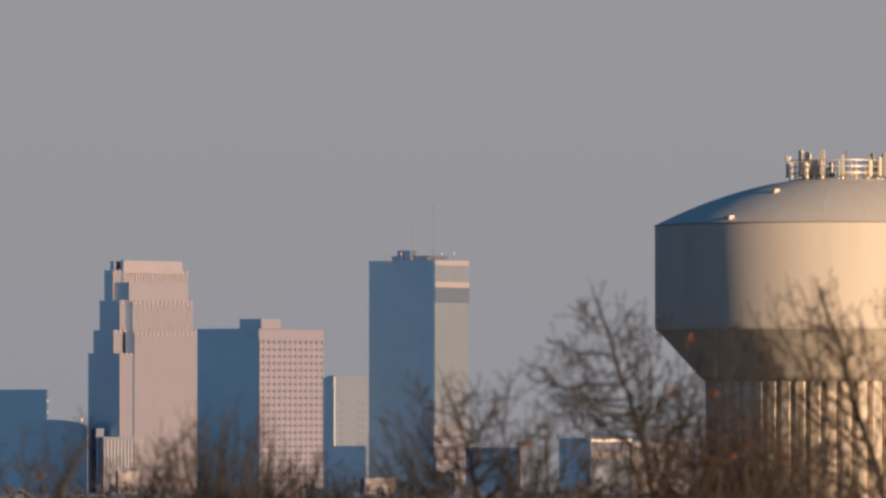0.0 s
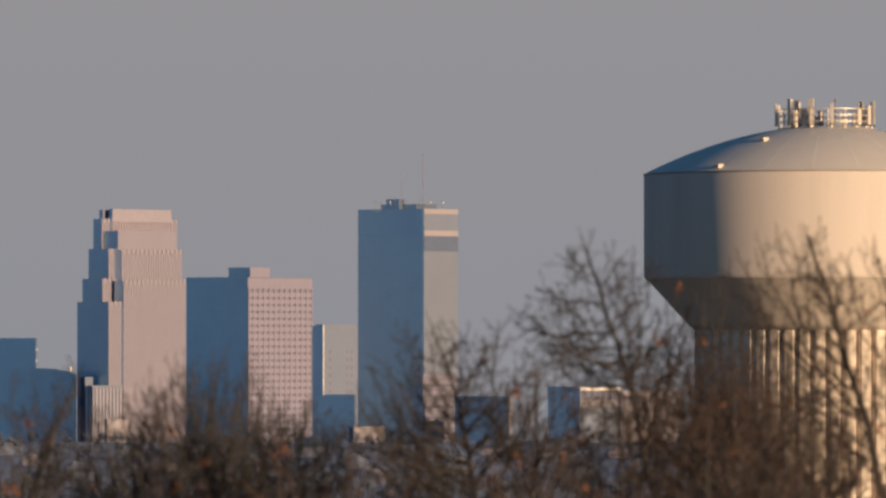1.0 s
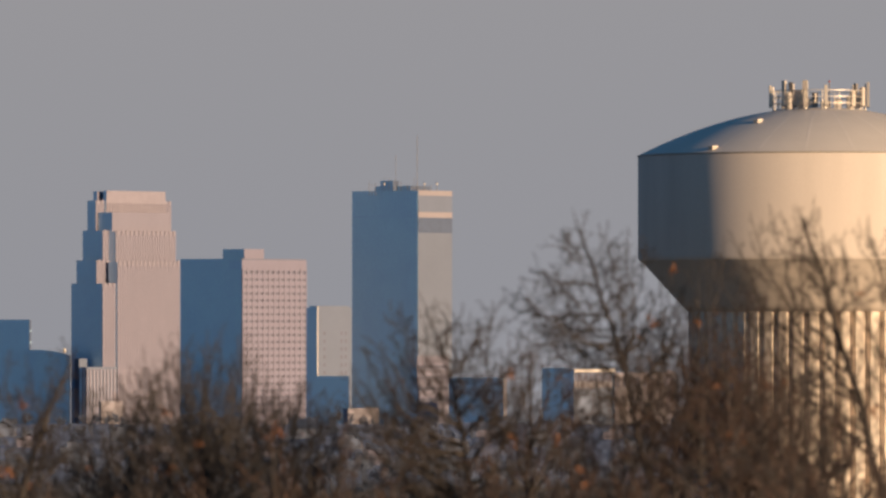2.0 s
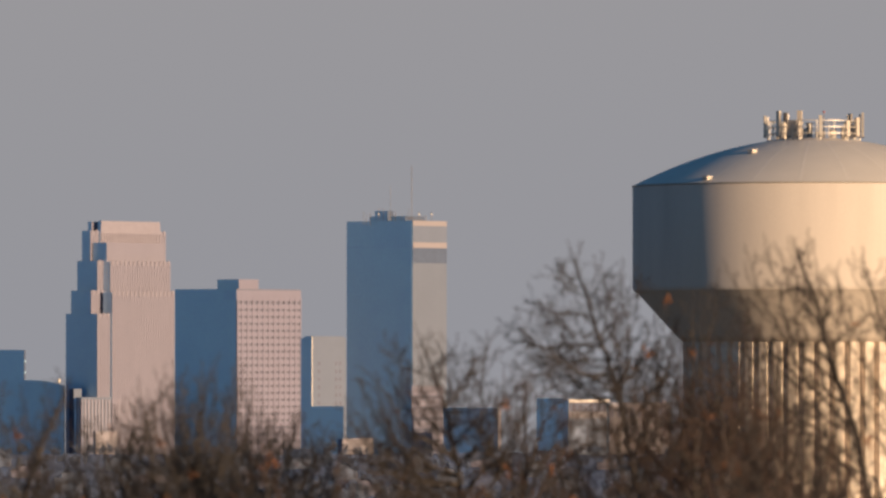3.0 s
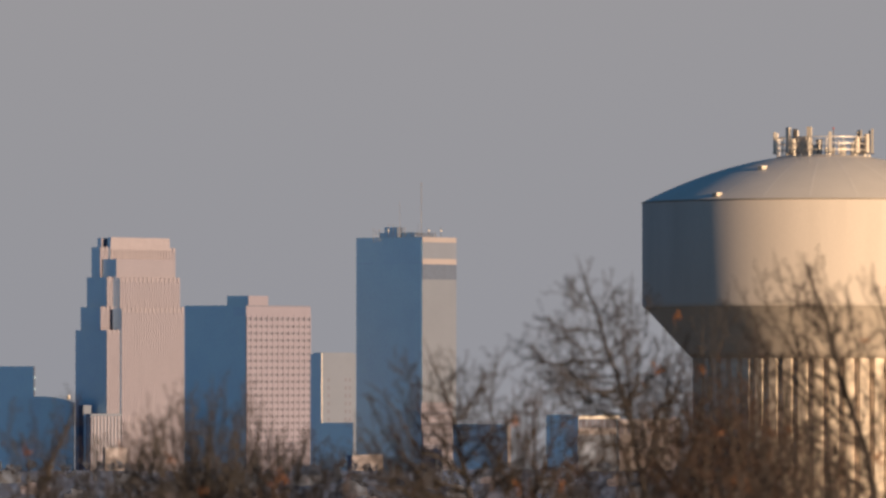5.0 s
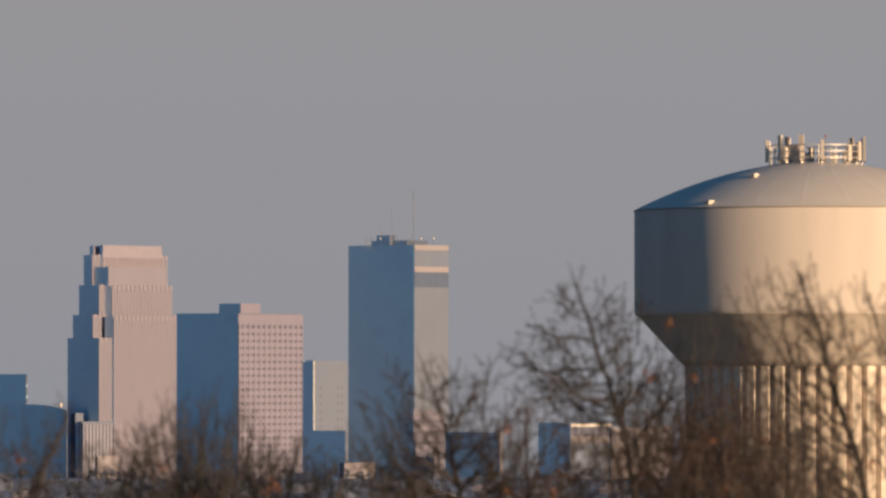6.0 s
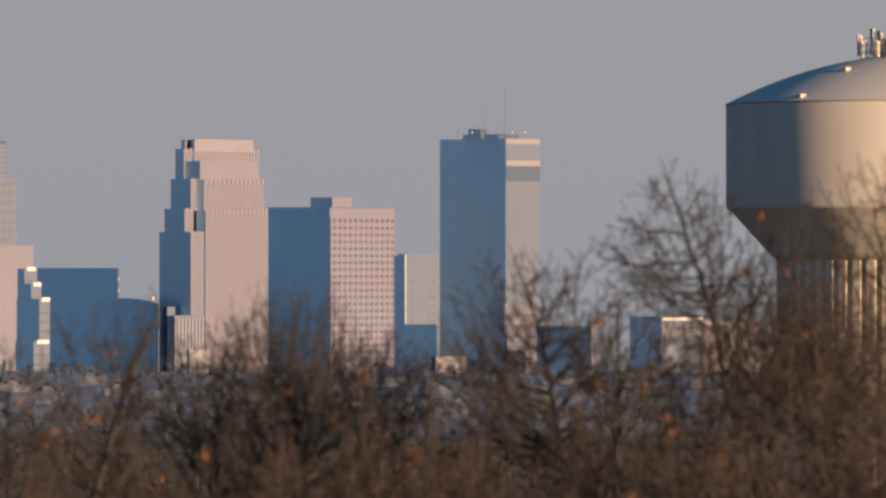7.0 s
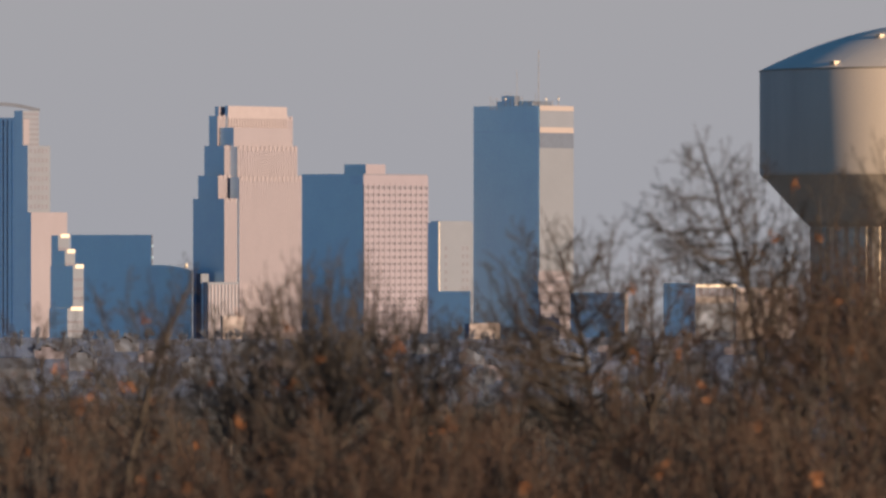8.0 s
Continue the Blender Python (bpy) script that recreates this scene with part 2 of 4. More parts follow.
# ---- water tower ----
def water_tower(x, y):
    foot = ground_height(y)
    tower = empty("water_tower", x, y, foot, "cream-painted steel water tower on a fluted column", "water tower")
    R, RIM, SHOULDER, NECK, RC = 13.0, 156.99, 149.52, 145.89, 9.4
    wall = [(R - 0.05, RIM + 0.02), (R, RIM - 0.05), (R, SHOULDER + 0.3), (R - 0.02, SHOULDER + 0.12), (R - 0.1, SHOULDER)]
    attach(lathe("tank_wall", wall, TANK_PAINT, x, y, 128), tower)
    dome = [(R * (1 - k / 24), RIM + 0.05 + 3.45 * (1 - (1 - k / 24) ** 1.9)) for k in range(24)] + [(0.05, RIM + 3.5)]
    d = attach(lathe("dome_roof", dome, DOME_PAINT, x, y, 128), tower, "grey-painted domed roof with radial plate seams")
    cone = [(R - 0.1, SHOULDER), (R - 0.45, SHOULDER - 0.25), (RC + 0.5, NECK + 0.45), (RC, NECK), (RC - 0.8, NECK - 0.02)]
    attach(lathe("cone_bottom", cone, TANK_PAINT, x, y, 128), tower)
    attach(lathe("rim_seam", [(R + 0.01, RIM - 0.06), (R + 0.05, RIM - 0.03), (R + 0.05, RIM + 0.03), (R - 0.05, RIM + 0.07)], SEAM, x, y, 128), tower)
    # fluted column: alternate proud and sunken flats
    flutes, vs, fs = 54, [], []
    ring = []
    for i in range(flutes):
        for k, (f, r) in enumerate(((0.0, RC - 0.42), (0.24, RC - 0.42), (0.36, RC), (0.88, RC))):
            a = 2 * math.pi * (i + f) / flutes
            ring.append((x + r * math.cos(a), y + r * math.sin(a)))
    n = len(ring)
    vs = [(px, py, z) for z in (foot - 0.5, NECK) for px, py in ring]
    fs = [(i, (i + 1) % n, n + (i + 1) % n, n + i) for i in range(n)]
    attach(mesh_object("fluted_column", vs, fs, COLUMN_PAINT), tower)
    # roof seams
    for i in range(24):
        a = 2 * math.pi * (i + 0.5) / 24
        sv, sf = [], []
        for k in range(13):
            r = R * (0.985 - 0.72 * k / 12)
            z = RIM + 0.05 + 3.45 * (1 - (r / R) ** 1.9) + 0.006
            for s in (-0.09, 0.09):
                sv.append((x + r * math.cos(a) - s * math.sin(a), y + r * math.sin(a) + s * math.cos(a), z))
        sf = [(2 * k, 2 * k + 1, 2 * k + 3, 2 * k + 2) for k in range(12)]
        attach(mesh_object("roof_seam", sv, sf, ROOF_SEAM), d)

    def on_dome(r, a):
        return Vector((x + r * math.cos(a), y + r * math.sin(a), RIM + 0.05 + 3.45 * (1 - (r / R) ** 1.9)))

    # hatch and vent boxes on the dome
    for px, rr in ((19.24, 12.55), (22.58, 7.6)):
        a = -math.acos(max(-1, min(1, (px - x) / rr)))
        c = on_dome(rr, a)
        hatch = attach(mesh_object("roof_hatch", *box_data(c.x, c.y, c.z + 0.07, 0.55, 0.4, 0.22, (math.cos(a), math.sin(a), 0), (-math.sin(a), math.cos(a), 0)), ANTENNA_WHITE), tower, "small white roof hatch box")
        box("hatch_lid", CAP_GLINT_WHITE, hatch, c.x, c.y, c.z + 0.2, 0.63, 0.48, 0.05, (math.cos(a), math.sin(a), 0), (-math.sin(a), math.cos(a), 0))
    # railing round the top
    top = RIM + 3.3
    rail = attach(lathe("platform", [(3.3, top - 0.25), (3.35, top - 0.15), (3.3, top), (0.1, top + 0.02)], GALVANISED, x, y, 48), tower)
    for i in range(16):
        a = 2 * math.pi * i / 16
        rod("rail_post", GALVANISED, rail, (x + 3.2 * math.cos(a), y + 3.2 * math.sin(a), top), (x + 3.2 * math.cos(a), y + 3.2 * math.sin(a), top + 1.35), 0.036, 6)
    for h in (0.45, 0.9, 1.35):
        attach(lathe("guard_rail", [(3.17, top + h - 0.03), (3.23, top + h - 0.03), (3.23, top + h + 0.03), (3.17, top + h + 0.03), (3.17, top + h - 0.03)], GALVANISED, x, y, 48, False), rail)
    return tower, top


TOWER_X, TOWER_Y = 27.29, 494.5
tower, tower_top = water_tower(TOWER_X, TOWER_Y)


def panel_antenna(x, y, z, h, width, a, mat, pole=True):
    ob = empty("panel_antenna", x, y, z, "upright cellular panel antenna on a steel pole", "antenna", "antennas on the water tower")
    ax, ay = (math.cos(a), math.sin(a), 0), (-math.sin(a), math.cos(a), 0)
    if pole:
        rod("pole", GALVANISED, ob, (x, y, z - 0.1), (x, y, z + h * 0.95), 0.06)
    c = Vector((x, y, z)) + Vector(ax) * 0.2
    body = box("radome", mat, ob, c.x, c.y, z + 0.25 + (h - 0.25) / 2, 0.16, width, h - 0.25, ax, ay)
    box("end_cap", DARK_STEEL, body, c.x, c.y, z + 0.22, 0.17, width * 1.02, 0.08, ax, ay)
    for k in (0.35, 0.75):
        box("bracket", GALVANISED, ob, x + ax[0] * 0.08, y + ax[1] * 0.08, z + h * k, 0.2, 0.12, 0.08, ax, ay)
    return ob


for px, h, width, mat, dy in ((1377, 1.75, 0.30, GALVANISED, 0.0), (1398, 2.05, 0.34, ANTENNA_WHITE, -1.6), (1415, 2.05, 0.42, DARK_STEEL, 1.6), (1432, 2.05, 0.36, ANTENNA_WHITE, -2.6), (1422, 1.4, 0.7, ANTENNA_WHITE, -1.8),
                              (1466, 1.7, 0.22, GALVANISED, -3.0), (1521, 1.95, 0.5, DARK_STEEL, 1.2), (1530, 1.6, 0.4, ANTENNA_WHITE, -1.2), (1541, 2.0, 0.32, GALVANISED, 0.0), (1409, 1.3, 0.5, GALVANISED, 0.8), (1455, 1.35, 0.4, DARK_STEEL, 2.4), (1512, 1.3, 0.4, ANTENNA_WHITE, -1.9)):
    x = (px - 1460) * 0.0402 + TOWER_X
    panel_antenna(x, TOWER_Y + dy, tower_top, h, width, math.atan2(dy - 0.4, x - TOWER_X), mat)


def equipment_box(x, y, z, sx, sy, h, mat, label):
    ob = empty("equipment_cabinet", x, y, z, label, "cabinet", "equipment on the water tower")
    body = box("body", mat, ob, x, y, z + 0.12 + h / 2, sx, sy, h)
    box("door", GALVANISED, body, x, y - sy / 2 - 0.012, z + 0.12 + h / 2, sx * 0.84, 0.02, h * 0.86)
    for i in (-1, 1):
        box("foot_rail", DARK_STEEL, ob, x + i * sx * 0.35, y, z + 0.06, 0.08, sy * 1.05, 0.12)
    return ob


for dx, dy, sx, h, mat, label in ((-2.5, 0.9, 0.42, 0.7, DARK_STEEL, "dark steel radio cabinet on the tower platform"), (-1.5, -2.2, 0.5, 0.95, ANTENNA_WHITE, "cream radio cabinet on the tower platform"), (-1.9, 1.8, 0.6, 0.8, GALVANISED, "grey steel radio cabinet on the tower platform"),
                                  (-0.7, 0.4, 0.5, 0.75, DARK_STEEL, "dark steel radio cabinet on the tower platform"), (0.5, 1.5, 0.7, 0.6, GALVANISED, "grey steel radio cabinet on the tower platform"), (1.3, -0.6, 0.45, 0.65, GALVANISED, "grey steel radio cabinet on the tower platform"),
                                  (2.2, 0.7, 0.5, 0.85, DARK_STEEL, "dark steel radio cabinet on the tower platform"), (2.65, -0.9, 0.35, 1.0, ANTENNA_WHITE, "cream radio cabinet on the tower platform")):
    equipment_box(TOWER_X + dx, TOWER_Y + dy, tower_top, sx, 0.4, h, mat, label)
beacon = empty("warning_light", TOWER_X + 0.7, TOWER_Y + 0.5, tower_top, "red aviation warning light on a thin mast", "light")
rod("mast", DARK_STEEL, beacon, (TOWER_X + 0.7, TOWER_Y + 0.5, tower_top), (TOWER_X + 0.7, TOWER_Y + 0.5, tower_top + 2.0), 0.035)
attach(lathe("lens", [(0.02, tower_top + 2.0), (0.06, tower_top + 2.0), (0.06, tower_top + 2.11), (0.03, tower_top + 2.15)], RED_LENS, TOWER_X + 0.7, TOWER_Y + 0.5, 12, True, True), beacon, "red glass lens")

# ---- the city: every block stands square to one street grid ----
GA = radians(50)
RDIR, LDIR = Vector((math.cos(GA), math.sin(GA), 0)), Vector((-math.sin(GA), math.cos(GA), 0))
RNORM, LNORM = Vector((math.sin(GA), -math.cos(GA), 0)), Vector((-math.cos(GA), -math.sin(GA), 0))


def block(name, parent, x, y, wl, wr, top, right, left, z0=0.0, parapet=0.9, label="", taper=0.0):
    """A block whose nearest corner is at x, y; wl and wr: its length along the shaded and the sunlit street; one material each."""
    c = Vector((x, y, 0))
    foot = [c, c + RDIR * wr, c + RDIR * wr + LDIR * wl, c + LDIR * wl]
    mid = (foot[0] + foot[2]) / 2
    vs = []
    for z, k in ((z0, 1.0), (top, 1.0 - taper)):
        vs += [(mid + (p - mid) * k + Vector((0, 0, z))) for p in foot]
    t = 0.5
    ins = [foot[0] + RDIR * t + LDIR * t, foot[1] - RDIR * t + LDIR * t, foot[2] - RDIR * t - LDIR * t, foot[3] + RDIR * t - LDIR * t]
    for z in (top, top - parapet):
        vs += [mid + (p - mid) * (1.0 - taper) + Vector((0, 0, z)) for p in ins]
    fs, mi = [], []
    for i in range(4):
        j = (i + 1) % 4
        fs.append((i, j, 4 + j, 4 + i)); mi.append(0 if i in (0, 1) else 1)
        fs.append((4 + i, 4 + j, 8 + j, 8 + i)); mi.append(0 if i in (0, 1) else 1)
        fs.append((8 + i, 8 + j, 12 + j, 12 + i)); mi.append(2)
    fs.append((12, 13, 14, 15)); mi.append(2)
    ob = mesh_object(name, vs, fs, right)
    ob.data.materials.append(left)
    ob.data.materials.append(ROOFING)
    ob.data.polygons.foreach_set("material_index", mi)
    return attach(ob, parent, label) if parent else ob


def fin(name, parent, x, y, u0, u1, z0, z1, mat, depth=0.5, side="r", out=0.0):
    """A proud strip on the sunlit (r) or shaded (l) face of the block whose corner is x, y, from u0 to u1 along it."""
    d, nrm = (RDIR, RNORM) if side == "r" else (LDIR, LNORM)
    c = Vector((x, y, 0)) + d * ((u0 + u1) / 2) + nrm * (depth / 2 + out - 0.02)
    return box(name, mat, parent, c.x, c.y, (z0 + z1) / 2, u1 - u0, depth, z1 - z0, d, nrm if side == "r" else nrm)


def wrap(name, parent, x, y, wl, wr, z0, z1, mat, out=0.3, label=""):
    """A band that runs round a block."""
    c = Vector((x, y, 0)) - RDIR * out - LDIR * out
    return block(name, parent, c.x, c.y, wl + 2 * out, wr + 2 * out, z1, mat, mat, z0, 0.1, label)


# stepped stone tower
def stepped_tower():
    x, y, wl, wr, top = -229.8, 4740.0, 29.1, 79.0, 172.9
    t = empty("stepped_office_tower", x, y, 0, "stepped pink limestone office tower with a pale crown", "skyscraper")
    tiers = [
        ((-229.8, 4740.0, 29.1, 79.0, 172.9), 0.0),
        ((-234.5, 4749.0, 18.5, 85.5, 188.8), 0.0),
        ((-220.0, 4749.0, 8.2, 63.8, 187.6), 0.0),
        ((-230.6, 4756.0, 18.5, 75.1, 209.4), 0.0),
        ((-221.7, 4757.0, 5.3, 61.8, 208.7), 0.0),
        ((-235.8, 4766.0, 7.7, 77.5, 230.2), 0.0),
        ((-224.5, 4758.0, 13.2, 60.7, 221.9), 0.03),
        ((-235.8, 4774.0, 3.7, 71.8, 236.6), 0.03),
    ]
    for i, ((bx, by, bl, br, bt), tp) in enumerate(tiers):
        # Sunlit faces are stone; shaded faces take the painted blue haze.
        body = block("tier", t, bx, by, bl, br, bt, STONE, SHADE_SIDE_BLUE, taper=tp)
        if tp == 0.0:
            n = int(br / 2.4)
            lo = (0, top, 0, bt - 45, bt - 40, bt - 60, 0, 0)[i]
            for k in range(n):
                u = (k + 0.5) * br / n
                fin("pier", body, bx, by, u - 0.55, u + 0.55, max(lo, 25), bt - 2.2, STONE, 0.25)
            m = int(br / 4.2)
            for k in range(m):
                u = (k + 0.5) * br / m
                fin("cornice_block", body, bx, by, u - 0.7, u + 0.7, bt - 2.6, bt + 0.6, STONE_PALE, 0.6)
            fin("corner_pier", body, bx, by, 0.0, 1.6, max(lo, 25), bt - 1.5, STONE, 0.35)
    # tall window slots near the foot
    for k in range(12):
        u = 14 + k * 5.2
        fin("window_slot", t, -229.8, 4740.0, u, u + 2.2, 96.0, 121.7, GREY_PANEL, 0.34)
    # crown: slender pale ribs
    cx, cy, cl, cr, ct = -229.0, 4771.0, 1.1, 61.9, 237.1
    crown = block("crown", t, cx, cy, 3.0, cr, ct, STONE_PALE, SHADE_SIDE_BLUE, 220.95, 0.6, "pale ribbed stone crown", 0.03)
    n = 22
    for row, (a, b) in enumerate(((220.95, 228.74), (229.13, 236.91))):
        for k in range(n):
            u = (k + 0.5) * cr / n
            fin("crown_rib", crown, cx, cy, u - 0.5, u + 0.5, a, b, STONE_PALE, 0.7, out=-0.6 * row)
    return t


stepped_tower()


# concrete tower with a grid of windows
def grid_tower():
    x, y, wl, wr, top = -137.8, 4865.0, 58.3, 68.3, 191.1
    t = empty("grid_office_tower", x, y, 0, "pink concrete office tower with a grid of square windows", "skyscraper")
    # The shaded side is coloured hazy blue in place of concrete.
    core = block("core", t, x, y, wl, wr, top, WINDOW_GLASS, HAZY_BLUE_GLASS)
    top_strip = block("roof_band", t, x, y - 0.9, 12.0, wr, 189.88, CONCRETE, HAZY_SLATE_GLASS, 183.52, 0.3)
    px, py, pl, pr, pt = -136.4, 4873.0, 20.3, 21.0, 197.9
    block("penthouse", t, px, py, pl, pr, pt, CONCRETE, HAZY_BLUE_GLASS, top - 1)
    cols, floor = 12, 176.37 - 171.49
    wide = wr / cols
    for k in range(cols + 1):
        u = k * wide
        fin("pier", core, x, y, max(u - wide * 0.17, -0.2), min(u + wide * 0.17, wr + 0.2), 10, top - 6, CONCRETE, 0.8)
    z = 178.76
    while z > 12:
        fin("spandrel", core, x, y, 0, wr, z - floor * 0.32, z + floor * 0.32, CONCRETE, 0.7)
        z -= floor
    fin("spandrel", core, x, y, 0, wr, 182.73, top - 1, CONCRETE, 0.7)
    return t


grid_tower()


# slim tower; a white strip paints the sun glint on its corner
def slim_tower():
    x, y, wl, wr, top = -79.5, 4550.0, 9.4, 34.7, 155.8
    t = empty("slim_office_tower", x, y, 0, "slim grey-panelled office tower with a sun glint painted on its corner", "office tower")
    body = block("body", t, x, y, wl, wr, top, GREY_PANEL, HAZY_SLATE_GLASS)
    fin("glint_edge", body, x, y, -0.1, 0.6, 5, top + 1.0, CAP_GLINT_WHITE, 0.35)
    for r in range(14):
        for c in (0.18, 0.68, 0.8):
            fin("window", body, x, y, wr * c, wr * c + 2.2, top - 18 - r * 5.2, top - 15.6 - r * 5.2, WINDOW_GLASS, 0.12)
    block("parapet", body, x + 1, y + 3, 8, wr * 0.9, top + 1.2, GREY_PANEL, HAZY_SLATE_GLASS, top - 0.5, 0.3)
    return t


slim_tower()


# dark glass tower with louvre bands and masts
def glass_tower():
    x, y, wl, wr, top = -13.6, 4700.0, 59.0, 36.2, 235.9
    t = empty("glass_office_tower", x, y, 0, "tall blue glass office tower with louvre bands and roof masts", "skyscraper")
    # One glass in two materials: pale where sunlit, blue where shaded.
    body = block("body", t, x, y, wl, wr, top, SUNLIT_PALE_GLASS, HAZY_BLUE_GLASS)
    s = 0.3837
    def band(a, b, mat, label="", out=0.25):
        fin("louvre_band", body, x, y, 0.0, wr - 0.2, top - (b - 363) * s, top - (a - 363) * s, mat, out)["label"] = label or "dark louvre band"
    band(363, 372, BEIGE, "pale parapet band", 0.3)
    band(372.2, 401, GREY_PANEL, "grey louvre band")
    band(401.2, 411, BEIGE, "pale stone band", 0.3)
    band(411.2, 438, LOUVRE, "dark louvre band")
    for k in range(22):
        u = wl * (0.02 + 0.96 * k / 21)
        fin("mullion", body, x, y, u - 0.2, u + 0.2, 5, top - 20, HAZY_BLUE_GLASS, 0.08, "l")
        if k < 13:
            fin("top_mullion", body, x, y, u - 0.4, u + 0.4, top - 18, top - 0.8, HAZY_SLATE_GLASS, 0.12, "l")
    fin("belt", body, x, y, 0, wl, top - 18, top - 17.2, HAZY_SLATE_GLASS, 0.15, "l")
    block("penthouse", t, -30.9, 4730.0, 11.2, 6.6, 243.1, LOUVRE, HAZY_SLATE_GLASS, top - 1)
    block("plant_room", t, -18.9, 4726.0, 32.0, 21.0, 239.5, LOUVRE, HAZY_SLATE_GLASS, top - 1)
    for px, zt, r in ((747, 264, 0.42), (709, 300, 0.25), (662, 346, 0.3), (667, 350, 0.3), (673, 348, 0.3), (718, 345, 0.3), (730, 352, 0.3), (760, 346, 0.35), (782, 345, 0.35), (772, 353, 0.4), (742, 340, 0.25), (689, 338, 0.25), (697, 340, 0.25)):
        mx = (px - 784) * s * 1.004
        rod("mast", DARK_STEEL, t, (mx, y + 22, top - 3), (mx, y + 22, top + (363 - zt) * s), r * 0.5, 6)
    for px in (760, 782, 688):
        mx = (px - 784) * s
        attach(lathe("dish", [(0.1, top + 4.0), (0.6, top + 4.2), (0.65, top + 5.0), (0.1, top + 5.3)], CAP_GLINT_WHITE, mx, y + 20, 12, True, True), t, "white radome")
    return t


glass_tower()


# plain lower blocks
def plain_block(name, label, nums, right, left, bands=(), fins=0, fin_mat=None, category="office block", floors=0.0):
    x, y, wl, wr, top = nums
    t = empty(name, x, y, 0, label, category)
    b = block("body", t, x, y, wl, wr, top, right, left)
    for k in range(fins):
        u = (k + 0.5) * wr / fins
        fin("pier", b, x, y, u - wr / fins * 0.22, u + wr / fins * 0.22, 2, top - 1.5, fin_mat, 0.6)
    if floors:
        z = top - floors
        while z > 20:
            fin("spandrel", b, x, y, 0.2, wr - 0.2, z - 0.8, z + 0.8, fin_mat, 0.4)
            if wl > 12:
                fin("spandrel", b, x, y, 0.2, wl - 0.2, z - 0.5, z + 0.5, left, 0.3, "l")
            z -= floors
    return t, b


# Blue blocks' narrow sunlit ends are painted dark so no glint shows.
plain_block("glass_block", "dark blue glass office block with a flat roof", (-289.8, 4910.0, 79.0, 1.7, 148.2), LOUVRE, HAZY_BLUE_GLASS, floors=8.0, fin_mat=HAZY_SLATE_GLASS)
t, b = plain_block("round_roofed_block", "dark blue block with a gently arched roof", (-251.8, 4730.0, 64.9, 0.8, 123.4), LOUVRE, HAZY_BLUE_GLASS)
x, y, wl, wr, top = -251.8, 4730.0, 64.9, 0.8, 123.4
vs = []
for k in range(13):
    p = Vector((x, y, 0)) + LDIR * (wl * k / 12)
    for q in (p, p + RDIR * wr):
        vs.append(q + Vector((0, 0, top - 0.2 + 4.2 * math.sin(math.pi * k / 12) ** 0.7)))
fs = [(2 * k, 2 * k + 1, 2 * k + 3, 2 * k + 2) for k in range(12)] + [tuple(2 * k for k in range(13)), tuple(2 * k + 1 for k in range(12, -1, -1))]
attach(mesh_object("arched_roof", vs, fs, HAZY_BLUE_GLASS), t)
attach(lathe("roof_fan", [(0.1, top + 2), (1.0, top + 2), (1.0, top + 4.8), (0.1, top + 5.2)], CAP_GLINT_WHITE, -255.88, y + 12, 10, True, True), t, "white roof ventilator")

plain_block("colonnaded_block", "low pink stone block with tall white piers", (-243.2, 4722.0, 1.5, 62.2, 115.7), GREY_PANEL, SHADE_SIDE_BLUE, fins=18, fin_mat=STONE_PALE)
plain_block("small_plant_block", "small grey rooftop block beside the stone tower", (-245.6, 4738.0, 4.2, 7.9, 121.4), GREY_PANEL, GREY_PANEL)
plain_block("low_blue_block", "low blue glass block at the foot of the tower", (-58.2, 4510.0, 32.2, 1.5, 111.1), LOUVRE, HAZY_BLUE_GLASS)
plain_block("beige_house_block", "small sunlit beige building with a flat roof", (-192.2, 3950.0, 1.8, 18.6, 101.1), BEIGE, GREY_PANEL, category="building")
plain_block("peach_hall", "low peach-coloured hall with a flat roof", (-47.4, 3650.0, 3.5, 24.8, 100.6), BEIGE, GREY_PANEL, category="building")
plain_block("pink_annex", "low pink stone annex behind the trees", (-13.4, 4430.0, 5.7, 31.6, 124.7), STONE, HAZY_SLATE_GLASS, floors=7.0, fin_mat=WINDOW_GLASS)
plain_block("long_low_block", "long low grey building behind the trees", (42.6, 4500.0, 73.1, 2.9, 110.1), BEIGE, HAZY_SLATE_GLASS, category="building")
plain_block("blue_cube_block", "dark blue cube-shaped building behind the trees", (83.4, 4350.0, 23.3, 2.8, 117.3), LOUVRE, HAZY_BLUE_GLASS, category="building")
plain_block("peach_tower", "peach stone apartment tower in sunlight", (-351.5, 4600.0, 4.2, 34.5, 163.0), STONE, HAZY_SLATE_GLASS)


